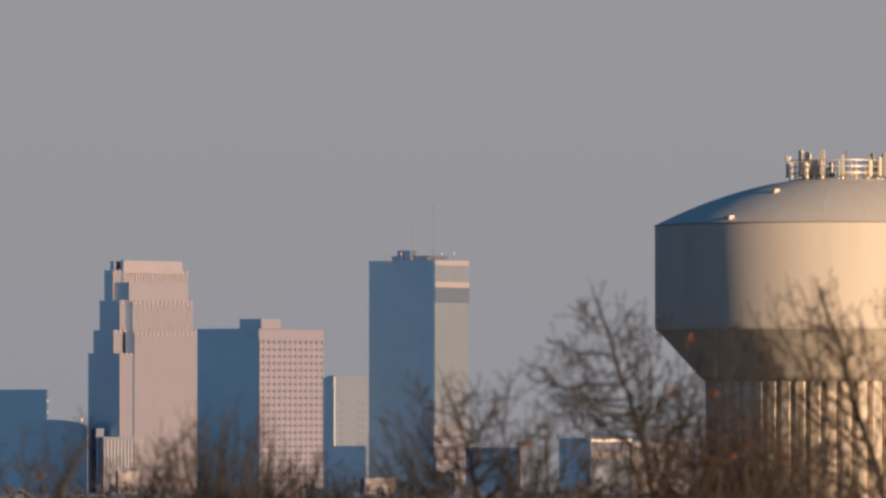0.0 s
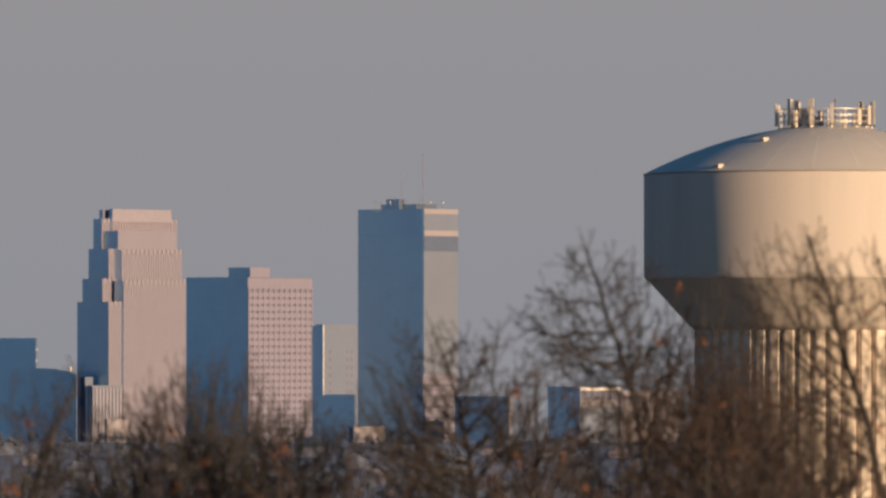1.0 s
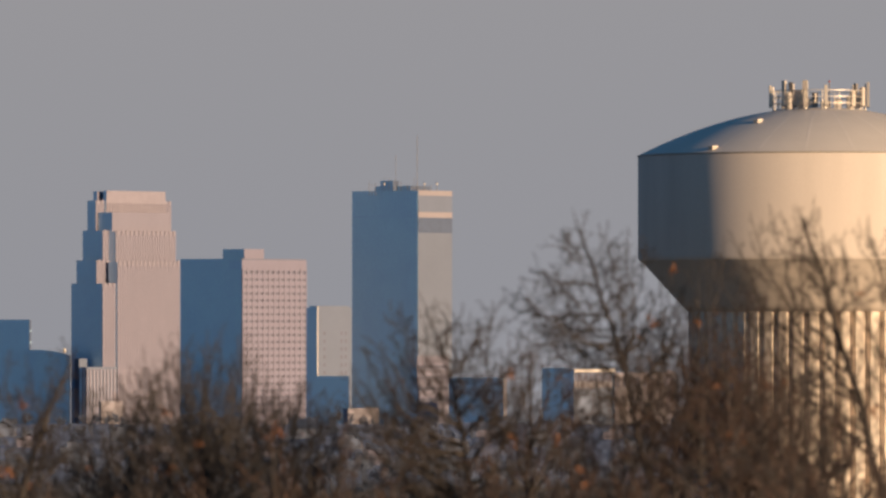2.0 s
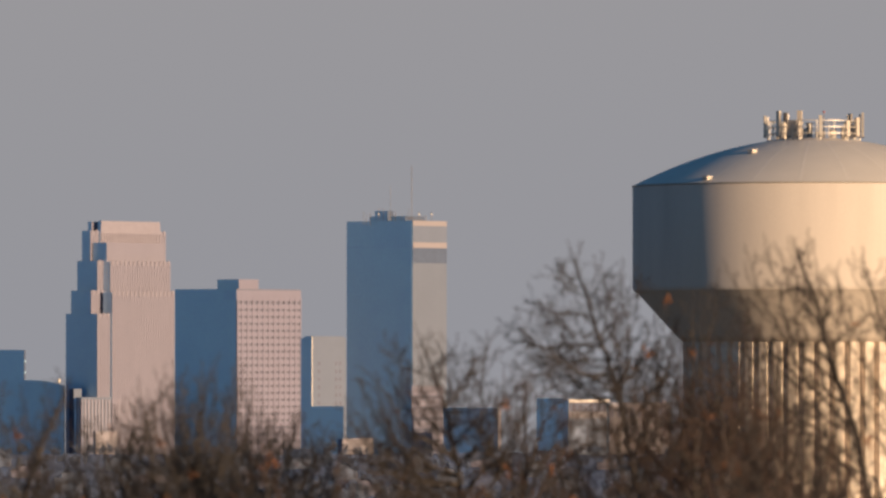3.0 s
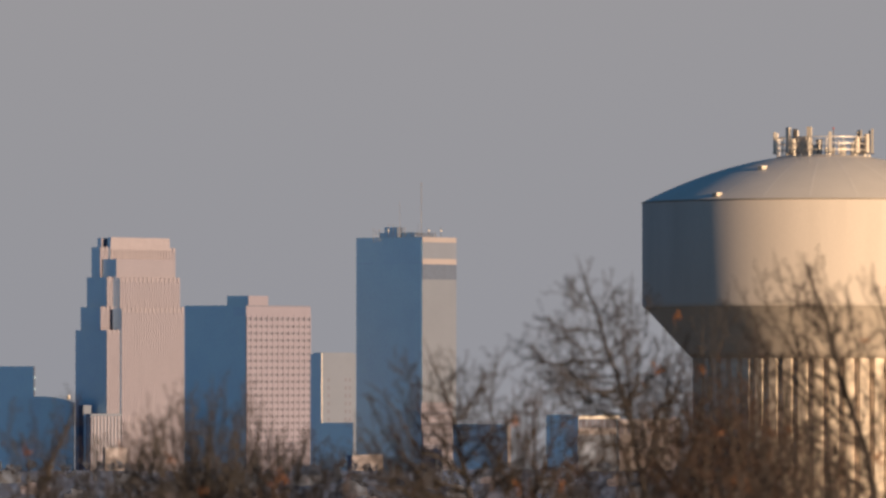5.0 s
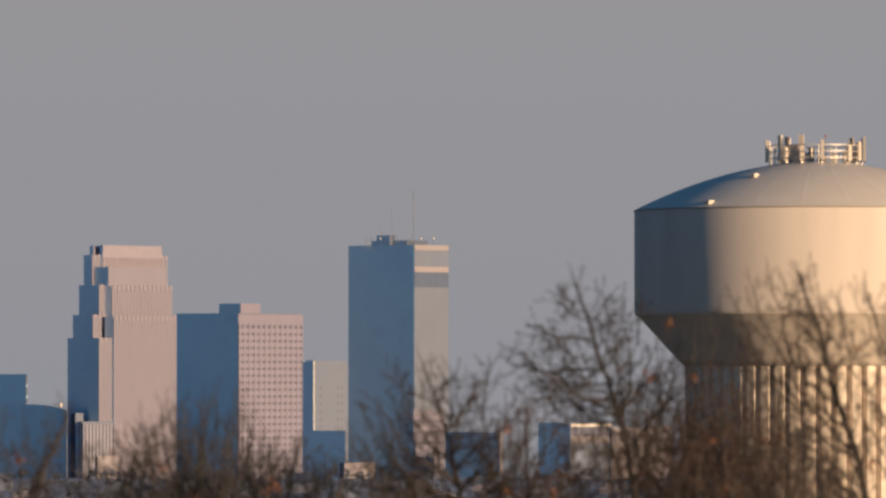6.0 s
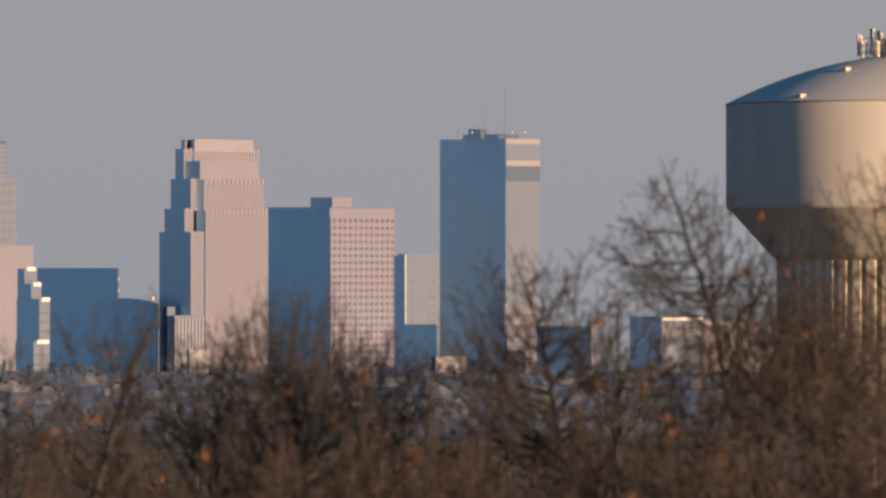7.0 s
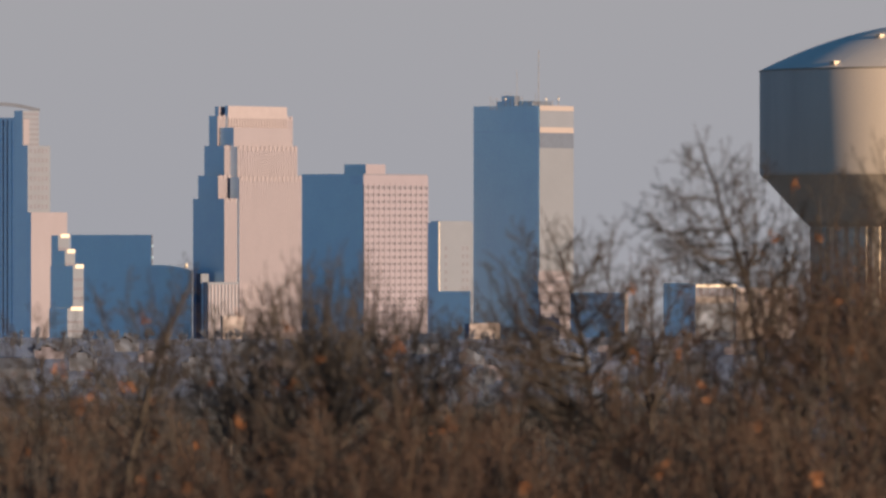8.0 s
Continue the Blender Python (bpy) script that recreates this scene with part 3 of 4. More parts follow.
# long hall with a pale roof edge and a strip of windows
def long_hall():
    x, y, wl, wr, top = 83.3, 4250.0, 3.6, 40.1, 116.9
    t = empty("long_hall", x, y, 0, "long low hall with a pale roof edge and window strip", "building")
    b = block("body", t, x, y, wl, wr, top, GREY_PANEL, HAZY_SLATE_GLASS)
    s = 0.347
    fin("roof_edge", b, x, y, 0, wr, top - 4 * s, top + 0.5, CAP_GLINT_WHITE, 0.8)
    fin("window_strip", b, x, y, 0.5, wr - 1, top - 20 * s, top - 5.5 * s, WINDOW_GLASS, 0.2)
    fin("wall_band", b, x, y, 0, wr, top - 32 * s, top - 20.5 * s, BEIGE, 0.5)
    for k in range(7):
        u = wr * (k + 0.5) / 7
        fin("window_post", b, x, y, u - 0.4, u + 0.4, top - 20 * s, top - 5.5 * s, GREY_PANEL, 0.4)
    x, y, wl, wr, top = 109.0, 4278.0, 1.8, 61.2, 115.0
    w2 = block("wing", t, x, y, wl, wr, top, BEIGE, HAZY_SLATE_GLASS)
    for k in range(9):
        u = wr * (k + 0.5) / 9
        fin("window", w2, x, y, u - 1.8, u + 1.6, top - 9, top - 3, WINDOW_GLASS, 0.15)
    fin("pilaster", w2, x, y, -0.3, 1.4, 5, top + 1.0, STONE_PALE, 0.6)
    fin("pilaster", w2, x, y, wr * 0.86, wr * 0.92, 5, top + 1.5, STONE_PALE, 0.6)
    return t


long_hall()


# tall tower group at the far side
def ribbed_tower():
    x, y, wl, wr, top = -355.7, 4625.0, 4.2, 21.6, 207.7
    t = empty("ribbed_office_tower", x, y, 0, "blue-grey office tower with ribbed glass side and curved top", "skyscraper")
    low = block("shoulder_block", t, -355.7, 4625.0, 11.6, 21.6, 207.7, GREY_PANEL, SHADE_SIDE_BLUE)
    lx, ly, ll, lr, lt = -355.7, 4625.0, 11.6, 21.6, 207.7
    for c in range(5):
        for r in range(24):
            fin("window", low, lx, ly, lr * (0.1 + 0.17 * c), lr * (0.1 + 0.17 * c) + lr * 0.10, lt - 5 - r * 6.2, lt - 2 - r * 6.2, WINDOW_GLASS, 0.12)
    ux, uy, ul, ur, ut = -360.6, 4645.0, 8.0, 15.7, 231.5
    up = block("upper_block", t, ux, uy, ul, ur, ut, GREY_PANEL, SHADE_SIDE_BLUE)
    for r in range(8):
        fin("spandrel", up, ux, uy, 0.3, ur - 0.3, ut - 3 - r * 3.4, ut - 1.6 - r * 3.4, WINDOW_GLASS, 0.2)
    bx, by, bl, bt = -363.2, 4662.0, 48.0, 227.17
    bay = block("glass_side", t, bx, by, bl, 8.0, bt, LOUVRE, SHADE_SIDE_BLUE, label="ribbed blue glass side of the tower")
    for k in range(12):
        fin("rib", bay, bx, by, 0.6 + k * 3.9, 1.3 + k * 3.9, 10, bt - 1.5, STONE_PALE if k in (3, 4, 8) else HAZY_SLATE_GLASS, 0.5, "l")
    for r in range(16):
        fin("belt", bay, bx, by, 0.2, bl - 0.2, bt - 8.6 - r * 8.4, bt - 7.8 - r * 8.4, HAZY_SLATE_GLASS, 0.3, "l")
    n = 14
    av = []
    for k in range(n + 1):
        u = k / n
        px_ = -398.33 + (-351.11 - (-398.33)) * u
        z = 231.06 + 4.0 * math.sin(math.pi * min(1, u * 0.95 + 0.1)) ** 0.8
        for dy in (0, 6):
            for dz in (0, 2.4):
                av.append((px_, 4665 + dy, z + dz))
    af = []
    for k in range(n):
        a, b_ = 4 * k, 4 * k + 4
        for i, j in ((0, 1), (1, 3), (3, 2), (2, 0)):
            af.append((a + i, a + j, b_ + j, b_ + i))
    attach(mesh_object("curved_crown", av, af, GREY_PANEL), t, "curved grey crown beam")
    fin("white_panel", up, ux, uy, 0.5, 6.0, 208.91, 225.65, STONE, 0.3)
    return t


ribbed_tower()


def stepped_glass():
    x, y, wl, wr, top = -327.3, 4520.0, 6.7, 9.0, 148.0
    t = empty("stepped_glass_block", x, y, 0, "stepped dark blue glass block with sun glints painted white", "office block")
    for i, (nums) in enumerate(((-327.7, 4520.0, 6.2, 10.6, 147.6), (-322.2, 4505.0, 12.3, 9.5, 137.6), (-315.9, 4490.0, 20.4, 10.0, 127.8), (-318.5, 4475.0, 16.3, 14.7, 100.4))):
        bx, by, bl, br, bt = nums
        b = block("tier", t, bx, by, bl, br, bt, GREY_PANEL, HAZY_BLUE_GLASS)
        # White strip painted where the tier's glass top glints in the sun.
        fin("top_strip", b, bx, by, br * 0.2, br * 0.95, bt - 1.6, bt + 0.9, CAP_GLINT_WHITE, 0.5)
        z = bt - 9
        while z > 30:
            fin("spandrel", b, bx, by, 0.2, br - 0.2, z - 0.9, z + 0.9, WINDOW_GLASS, 0.3)
            z -= 6
    return t


stepped_glass()

# ---- bare trees ----
def tubes(segs, sides):
    """One mesh of tapered tubes: segs rows of p, q, radius at p, radius at q."""
    a = np.array(segs, dtype=np.float64)
    p, q, r0, r1 = a[:, 0:3], a[:, 3:6], a[:, 6], a[:, 7]
    d = q - p
    d /= np.linalg.norm(d, axis=1)[:, None] + 1e-9
    ref = np.where(np.abs(d[:, 2:3]) < 0.9, np.array([[0, 0, 1.0]]), np.array([[1.0, 0, 0]]))
    u = np.cross(d, ref)
    u /= np.linalg.norm(u, axis=1)[:, None]
    v = np.cross(d, u)
    n = len(a)
    vs = np.empty((n, 2, sides, 3))
    for i in range(sides):
        c, s = math.cos(2 * math.pi * i / sides), math.sin(2 * math.pi * i / sides)
        vs[:, 0, i] = p + (u * c + v * s) * r0[:, None]
        vs[:, 1, i] = q + (u * c + v * s) * r1[:, None]
    base = (np.arange(n) * 2 * sides)[:, None, None]
    i = np.arange(sides)
    quad = np.stack([i, (i + 1) % sides, sides + (i + 1) % sides, sides + i], axis=1)[None]
    return vs.reshape(-1, 3), (base + quad).reshape(-1, 4)


def tube_object(name, segs, sides, mat):
    vs, fs = tubes(segs, sides)
    me = bpy.data.meshes.new(name)
    me.vertices.add(len(vs))
    me.vertices.foreach_set("co", vs.ravel())
    me.loops.add(fs.size)
    me.loops.foreach_set("vertex_index", fs.ravel().astype(np.int32))
    me.polygons.add(len(fs))
    me.polygons.foreach_set("loop_start", np.arange(0, fs.size, 4, dtype=np.int32))
    me.polygons.foreach_set("use_smooth", np.ones(len(fs), dtype=bool))
    me.update(calc_edges=True)
    me.materials.append(mat)
    return new(name, me)


def pipe(name, pts, r0, r1, sides, mat):
    """One continuous tapered limb along pts."""
    vs, fs, n = [], [], len(pts)
    for k, p in enumerate(pts):
        d = (pts[min(k + 1, n - 1)] - pts[max(k - 1, 0)]).normalized()
        u = d.cross(Vector((0.3, 0.9, 0.1))).normalized()
        v = d.cross(u)
        r = r0 + (r1 - r0) * k / (n - 1)
        for i in range(sides):
            a = 2 * math.pi * i / sides
            q = 1 + 0.12 * math.sin(3 * a + k * 0.7)
            vs.append(p + (u * math.cos(a) + v * math.sin(a)) * r * q)
    fs = [(k * sides + i, k * sides + (i + 1) % sides, (k + 1) * sides + (i + 1) % sides, (k + 1) * sides + i) for k in range(n - 1) for i in range(sides)]
    fs.append(tuple((n - 1) * sides + i for i in range(sides)))
    return mesh_object(name, vs, fs, mat, True)


class Grower:
    """Grows crooked limbs: side shoots leave alternately, turn upwards and end in short twigs."""
    GAP = (0.40, 0.20, 0.142, 0.122)       # metres between side shoots, by level
    LONGEST = (3.0, 1.5, 0.62, 0.27)

    def __init__(self, seed, twig=0.009, levels=4, wild=0.16, dense=1.0, upward=0.06):
        self.rng = random.Random(seed)
        self.out = {0: [], 1: [], 2: []}
        self.tips = []
        self.twig, self.levels, self.wild, self.dense, self.upward = twig, levels, wild, dense, upward

    def curve(self, pts, r0, r1, kind):
        n = len(pts) - 1
        if kind in (0, 1):
            self.out[kind].append((pts, r0, r1))
            return
        for k in range(n):
            ra = r0 + (r1 - r0) * k / n
            rb = r0 + (r1 - r0) * (k + 1) / n
            self.out[kind].append((*pts[k], *pts[k + 1], ra, rb))

    def limb(self, pts, r0, r1, lev, kind, start=0.2):
        """Lay a limb along pts, then grow side shoots from it."""
        rng = self.rng
        if kind is not None:
            self.curve(pts, r0, r1, kind)
        length = sum((pts[i + 1] - pts[i]).length for i in range(len(pts) - 1))
        if lev >= self.levels or length < 0.14:
            self.tips.append(pts[-1])
            return
        k = min(lev, 3)
        count = max(2, int(self.dense * length * (1 - start) / self.GAP[k] + rng.random()))
        turn = rng.random() * 6.28
        for c in range(count):
            t = start + (0.985 - start) * (c + rng.uniform(0.15, 0.85)) / count
            f = t * (len(pts) - 1)
            i = int(f)
            p = pts[i].lerp(pts[i + 1], f - i)
            d = (pts[i + 1] - pts[i]).normalized()
            turn += 2.6 + rng.uniform(-0.7, 0.7)
            side = d.orthogonal().normalized()
            side.rotate(Matrix.Rotation(turn, 3, d))
            ang = rng.uniform(0.6, 1.1)
            nd = d * math.cos(ang) + side * math.sin(ang) + Vector((0, 0, 0.08))
            ll = min(length * 0.62, self.LONGEST[k]) * rng.uniform(0.45, 1.1) * (1.0 - 0.58 * t)
            r = max(self.twig, (r0 + (r1 - r0) * t) * rng.uniform(0.45, 0.65))
            self.free(p, nd, max(ll, 0.11), r, lev + 1)
        # the leader runs on as a thin shoot
        d = (pts[-1] - pts[-2]).normalized()
        self.free(pts[-1], d, min(length * 0.25, 0.45), max(self.twig, r1 * 0.9), max(lev + 1, self.levels - 1))

    def free(self, p, d, length, r, lev):
        rng = self.rng
        n = 5 if length > 0.9 else (4 if length > 0.5 else (3 if length > 0.3 else (2 if length > 0.2 else 1)))
        pts = [Vector(p)]
        d = Vector(d).normalized()
        for k in range(n):
            d = (d + Vector((rng.gauss(0, self.wild), rng.gauss(0, self.wild), rng.gauss(0, self.wild) + self.upward))).normalized()
            pts.append(pts[-1] + d * (length / n))
        self.limb(pts, r, max(self.twig * 0.75, r * 0.45), lev, 2)

    def bend(self, a, b, c, n=9, rough=0.05):
        """Points of a gentle curve from a by b to c, a little crooked."""
        rng, pts = self.rng, []
        drift = Vector((0, 0, 0))
        for k in range(n + 1):
            t = k / n
            p = a * (1 - t) ** 2 + b * (2 * t * (1 - t)) + c * t * t
            drift = drift * 0.6 + Vector((rng.gauss(0, rough), rng.gauss(0, rough), rng.gauss(0, rough)))
            pts.append(p + drift * (4 * t * (1 - t)))
        return pts


def leaf_mesh(name, places, rng, mat, size=0.085):
    """Curled, lobed dry leaves, a few at each place."""
    vs, fs = [], []
    for c in places:
        for k in range(rng.randint(4, 9)):
            o = c + Vector((rng.gauss(0, 0.07), rng.gauss(0, 0.07), rng.gauss(0, 0.08) - 0.05))
            e = Euler((rng.uniform(0, 6.28), rng.uniform(0, 6.28), rng.uniform(0, 6.28)))
            s = size * rng.uniform(0.6, 1.2)
            b = len(vs)
            for x, y, z in ((0, -1, 0), (0.35, -0.45, 0.18), (0.22, -0.1, 0.12), (0.5, 0.35, 0.25), (0, 1, -0.1), (-0.5, 0.35, 0.25), (-0.22, -0.1, 0.12), (-0.35, -0.45, 0.18)):
                v = Vector((x, y, z)) * s
                v.rotate(e)
                vs.append(o + v)
            fs += [(b, b + 1, b + 2, b + 6), (b, b + 6, b + 7), (b + 2, b + 3, b + 4, b + 6), (b + 4, b + 5, b + 6)]
    return mesh_object(name, vs, fs, mat)


def bare_tree(seed, y, stems, label, levels=4, twig=0.0105, leaves=2, bark=BARK, twig_mat=TWIG, wild=0.17, dense=1.0, bunches=(), fill=True):
    """stems: (foot x, middle x z, tip x z, radius, limbs); limbs: (share of the way up, tip x z, radius, depth); bunches: x z of leaf clumps."""
    g = Grower(seed, twig, levels, wild, dense)
    foot = ground_height(y)
    tree = empty("bare_tree", stems[0][0], y, foot, label, "tree", "bare trees")
    for fx, mx, mz, tx, tz, r, limbs in stems:
        pts = g.bend(Vector((fx, y, foot - 0.3)), Vector((mx, y + g.rng.uniform(-0.4, 0.4), mz)), Vector((tx, y + g.rng.uniform(-0.6, 0.6), tz)), 18, 0.09)
        g.curve(pts, r, r * 0.16, 0)
        n = len(pts) - 1
        # the leading shoot keeps branching over its upper part
        g.limb(pts[int(n * 0.5):], r * 0.42, r * 0.14, 1, None, 0.1)
        for share, lx, lz, lr, depth in limbs:
            f = share * n
            i = min(int(f), n - 1)
            p = pts[i].lerp(pts[i + 1], f - i)
            e = Vector((lx, y + depth * 2.2, lz))
            span = (e - p).length
            # limbs leave sideways and turn up towards their ends
            mid = Vector((p.x + (e.x - p.x) * 0.66, p.y + (e.y - p.y) * 0.6, p.z + (e.z - p.z) * 0.38 - 0.05 * span))
            g.limb(g.bend(p, mid, e, 10, 0.10), lr, max(lr * 0.3, twig), 1, 1)
            if not fill:
                continue
            # a lesser limb beside each one fills the crown out in depth
            f = min(share + g.rng.uniform(-0.09, 0.05), 0.97) * n
            i = min(int(f), n - 1)
            p = pts[i].lerp(pts[i + 1], f - i)
            e = p.lerp(Vector((lx, y, lz)), g.rng.uniform(0.55, 0.95)) + Vector((g.rng.uniform(-0.5, 0.5), g.rng.uniform(-1.8, 1.8), g.rng.uniform(-0.4, 0.2)))
            mid = Vector((p.x + (e.x - p.x) * 0.64, p.y + (e.y - p.y) * 0.6, p.z + (e.z - p.z) * 0.4 - 0.05 * (e - p).length))
            g.limb(g.bend(p, mid, e, 9, 0.10), lr * 0.75, max(lr * 0.24, twig), 1, 1)
    for pts, r0, r1 in g.out[0]:
        attach(pipe("trunk", pts, r0, r1, 10, bark), tree)
    for pts, r0, r1 in g.out[1]:
        attach(pipe("limb", pts, r0, r1, 7, bark), tree)
    tagged(attach(tube_object("twig_spray", g.out[2], 3, twig_mat), tree, "fine bare twigs"), kind="stuff")
    spots = [g.rng.choice(g.tips) for _ in range(leaves)]
    for bx, bz in bunches:
        near = min(g.tips, key=lambda p: (p.x - bx) ** 2 + (p.z - bz) ** 2)
        spots += [near, near + Vector((0.08, 0, -0.08))]
    if spots:
        attach(leaf_mesh("dry_leaves", spots, g.rng, LEAF), tree, "a few clinging orange-brown leaves")
    return tree


TWIG_RED = material("reddish_twig_bark", (0.062, 0.042, 0.037), 0.9, vary=0.3, size=0.8, bump=0.0)
TWIG_GREY = material("greyish_twig_bark", (0.066, 0.064, 0.070), 0.9, vary=0.3, size=0.8, bump=0.0)

# leaning tree beside the water tower
bare_tree(11, 190.0, [
    (8.47, 5.68, 142.36, 3.86, 147.67, 0.17, [
        (0.80, 1.99, 145.53, 0.045, 0.4), (0.77, 2.19, 144.66, 0.035, -0.5), (0.86, 2.76, 146.55, 0.035, 0.3), (0.93, 3.12, 147.14, 0.02, -0.2),
        (0.81, 5.18, 146.55, 0.04, 0.3), (0.90, 4.78, 147.25, 0.025, -0.3), (0.72, 6.06, 145.85, 0.05, 0.4), (0.70, 3.35, 144.15, 0.04, 0.5),
        (0.64, 3.66, 143.45, 0.04, -0.6), (0.66, 6.68, 145.62, 0.05, 0.6), (0.60, 4.28, 142.52, 0.05, 0.3), (0.95, 3.47, 147.48, 0.015, 0.2), (0.88, 4.47, 147.40, 0.025, 0.1), (0.83, 3.35, 145.93, 0.03, -0.4), (0.75, 2.73, 145.16, 0.03, 0.6), (0.66, 5.65, 146.81, 0.045, 0.5), (0.6, 6.34, 146.19, 0.045, -0.5), (0.58, 6.73, 145.49, 0.045, 0.4), (0.7, 5.18, 147.12, 0.04, -0.6), (0.62, 5.88, 145.11, 0.04, 0.7), (0.68, 2.7, 145.73, 0.04, -0.3), (0.74, 2.24, 145.8, 0.04, 0.3)]),
], "bare oak with a leaning trunk and spreading crooked limbs", bunches=((6.19, 146.66), (5.88, 145.14)), dense=0.66, leaves=1)

# spreading tree in the middle
bare_tree(23, 186.0, [
    (2.67, 1.31, 141.96, -0.33, 145.43, 0.15, [
        (0.62, -2.61, 142.39, 0.07, 0.2), (0.67, -1.61, 144.39, 0.06, -0.4), (0.80, 1.52, 145.27, 0.045, 0.3), (0.60, 2.60, 144.39, 0.06, 0.5),
        (0.86, -1.20, 145.15, 0.03, 0.2), (0.90, 0.58, 145.15, 0.025, -0.2), (0.74, -0.74, 143.63, 0.04, 0.6), (0.70, 1.84, 144.09, 0.04, -0.5), (0.55, -1.43, 141.66, 0.05, -0.3), (0.64, -2.11, 143.48, 0.05, 0.5), (0.63, -1.88, 142.80, 0.045, -0.5), (0.72, -0.97, 144.39, 0.035, -0.2), (0.66, 2.29, 143.48, 0.045, 0.1), (0.83, 0.24, 144.39, 0.03, 0.4), (0.57, 3.28, 142.87, 0.05, -0.2), (0.54, -2.19, 141.20, 0.045, 0.3), (0.5, -2.44, 142.22, 0.05, 0.4), (0.52, -1.98, 142.9, 0.05, -0.5), (0.6, -1.45, 143.74, 0.045, 0.3), (0.66, -0.99, 145.1, 0.04, -0.3), (0.48, -1.45, 141.31, 0.05, 0.5), (0.78, 0.22, 145.1, 0.035, 0.4), (0.7, 1.43, 145.1, 0.045, -0.4), (0.62, 2.04, 144.19, 0.045, 0.6), (0.55, 2.34, 143.13, 0.045, -0.6), (0.55, -2.21, 143.28, 0.045, -0.4), (0.58, -1.83, 143.89, 0.045, 0.5), (0.5, -1.9, 142.07, 0.045, -0.6)]),
], "bare oak with long crooked limbs spreading low", bunches=((1.96, 141.99), (1.86, 143.74)), dense=0.65, leaves=1)

# rounded dense tree before the stone tower
bare_tree(37, 182.0, [
    (-6.30, -6.42, 141.58, -5.93, 144.23, 0.13, [
        (0.50, -8.20, 142.62, 0.05, 0.2), (0.54, -7.76, 143.51, 0.05, -0.4), (0.60, -7.19, 144.23, 0.045, 0.3), (0.68, -6.60, 144.23, 0.03, -0.2),
        (0.62, -5.11, 144.29, 0.045, 0.2), (0.54, -4.52, 143.51, 0.05, 0.5), (0.50, -3.55, 142.99, 0.055, -0.3), (0.48, -3.33, 142.18, 0.05, 0.2), (0.48, -8.31, 141.73, 0.045, 0.4), (0.56, -5.41, 143.51, 0.04, -0.8), (0.56, -6.89, 143.51, 0.04, 0.9), (0.56, -7.06, 144.28, 0.04, 0.5), (0.6, -5.2, 144.43, 0.04, -0.5), (0.52, -4.24, 143.1, 0.045, 0.4), (0.46, -3.13, 142.28, 0.045, -0.2), (0.5, -8.47, 142.73, 0.045, 0.6), (0.58, -6.02, 144.36, 0.04, -0.7), (0.5, -4.83, 143.62, 0.04, 0.8), (0.48, -9.44, 142.95, 0.04, -0.4), (0.62, -6.61, 143.77, 0.035, 0.9), (0.6, -7.65, 143.91, 0.04, -0.5), (0.62, -6.84, 144.43, 0.04, 0.6), (0.64, -5.72, 144.51, 0.04, 0.3), (0.58, -4.68, 143.91, 0.04, -0.6), (0.54, -8.1, 143.32, 0.04, 0.3), (0.55, -3.94, 142.73, 0.04, 0.5)]),
], "dense bare tree with a rounded twiggy crown", bunches=((-7.21, 142.8), (-5.28, 141.61), (-7.06, 141.36)), leaves=1, dense=0.52, twig_mat=TWIG_GREY)
bare_tree(41, 205.0, [
    (-4.75, -4.42, 140.82, -4.08, 142.96, 0.11, [
        (0.7, -5.25, 142.57, 0.04, 0.2), (0.75, -3.08, 142.16, 0.04, 0.1), (0.8, -4.67, 142.82, 0.03, -0.3), (0.66, -2.74, 141.15, 0.04, -0.3), (0.66, -5.59, 141.65, 0.04, 0.3)]),
], "small bare tree with upright brown twigs", leaves=1)

# tree with one long rising limb
bare_tree(53, 178.0, [
    (-12.26, -11.25, 141.66, -9.47, 143.95, 0.17, [
        (0.74, -10.52, 143.69, 0.035, 0.2), (0.66, -11.97, 143.55, 0.045, -0.2), (0.85, -9.87, 143.26, 0.02, 0.3), (0.62, -10.08, 142.24, 0.04, 0.4), (0.70, -11.10, 143.69, 0.03, -0.3), (0.6, -9.21, 142.09, 0.035, 0.1), (0.6, -12.99, 142.53, 0.04, 0.1)]),
], "bare tree with one long rising limb", dense=0.8, bunches=((-10.73, 143.07), (-11.12, 141.3)), leaves=1)
bare_tree(59, 184.0, [
    (-14.03, -13.88, 140.79, -13.65, 142.82, 0.11, [
        (0.7, -14.63, 142.45, 0.04, 0.2), (0.72, -12.83, 142.60, 0.04, -0.3), (0.65, -15.23, 142.00, 0.04, 0.3), (0.66, -12.38, 141.85, 0.04, 0.2)]),
], "small bare tree with thin rising limbs", leaves=1)

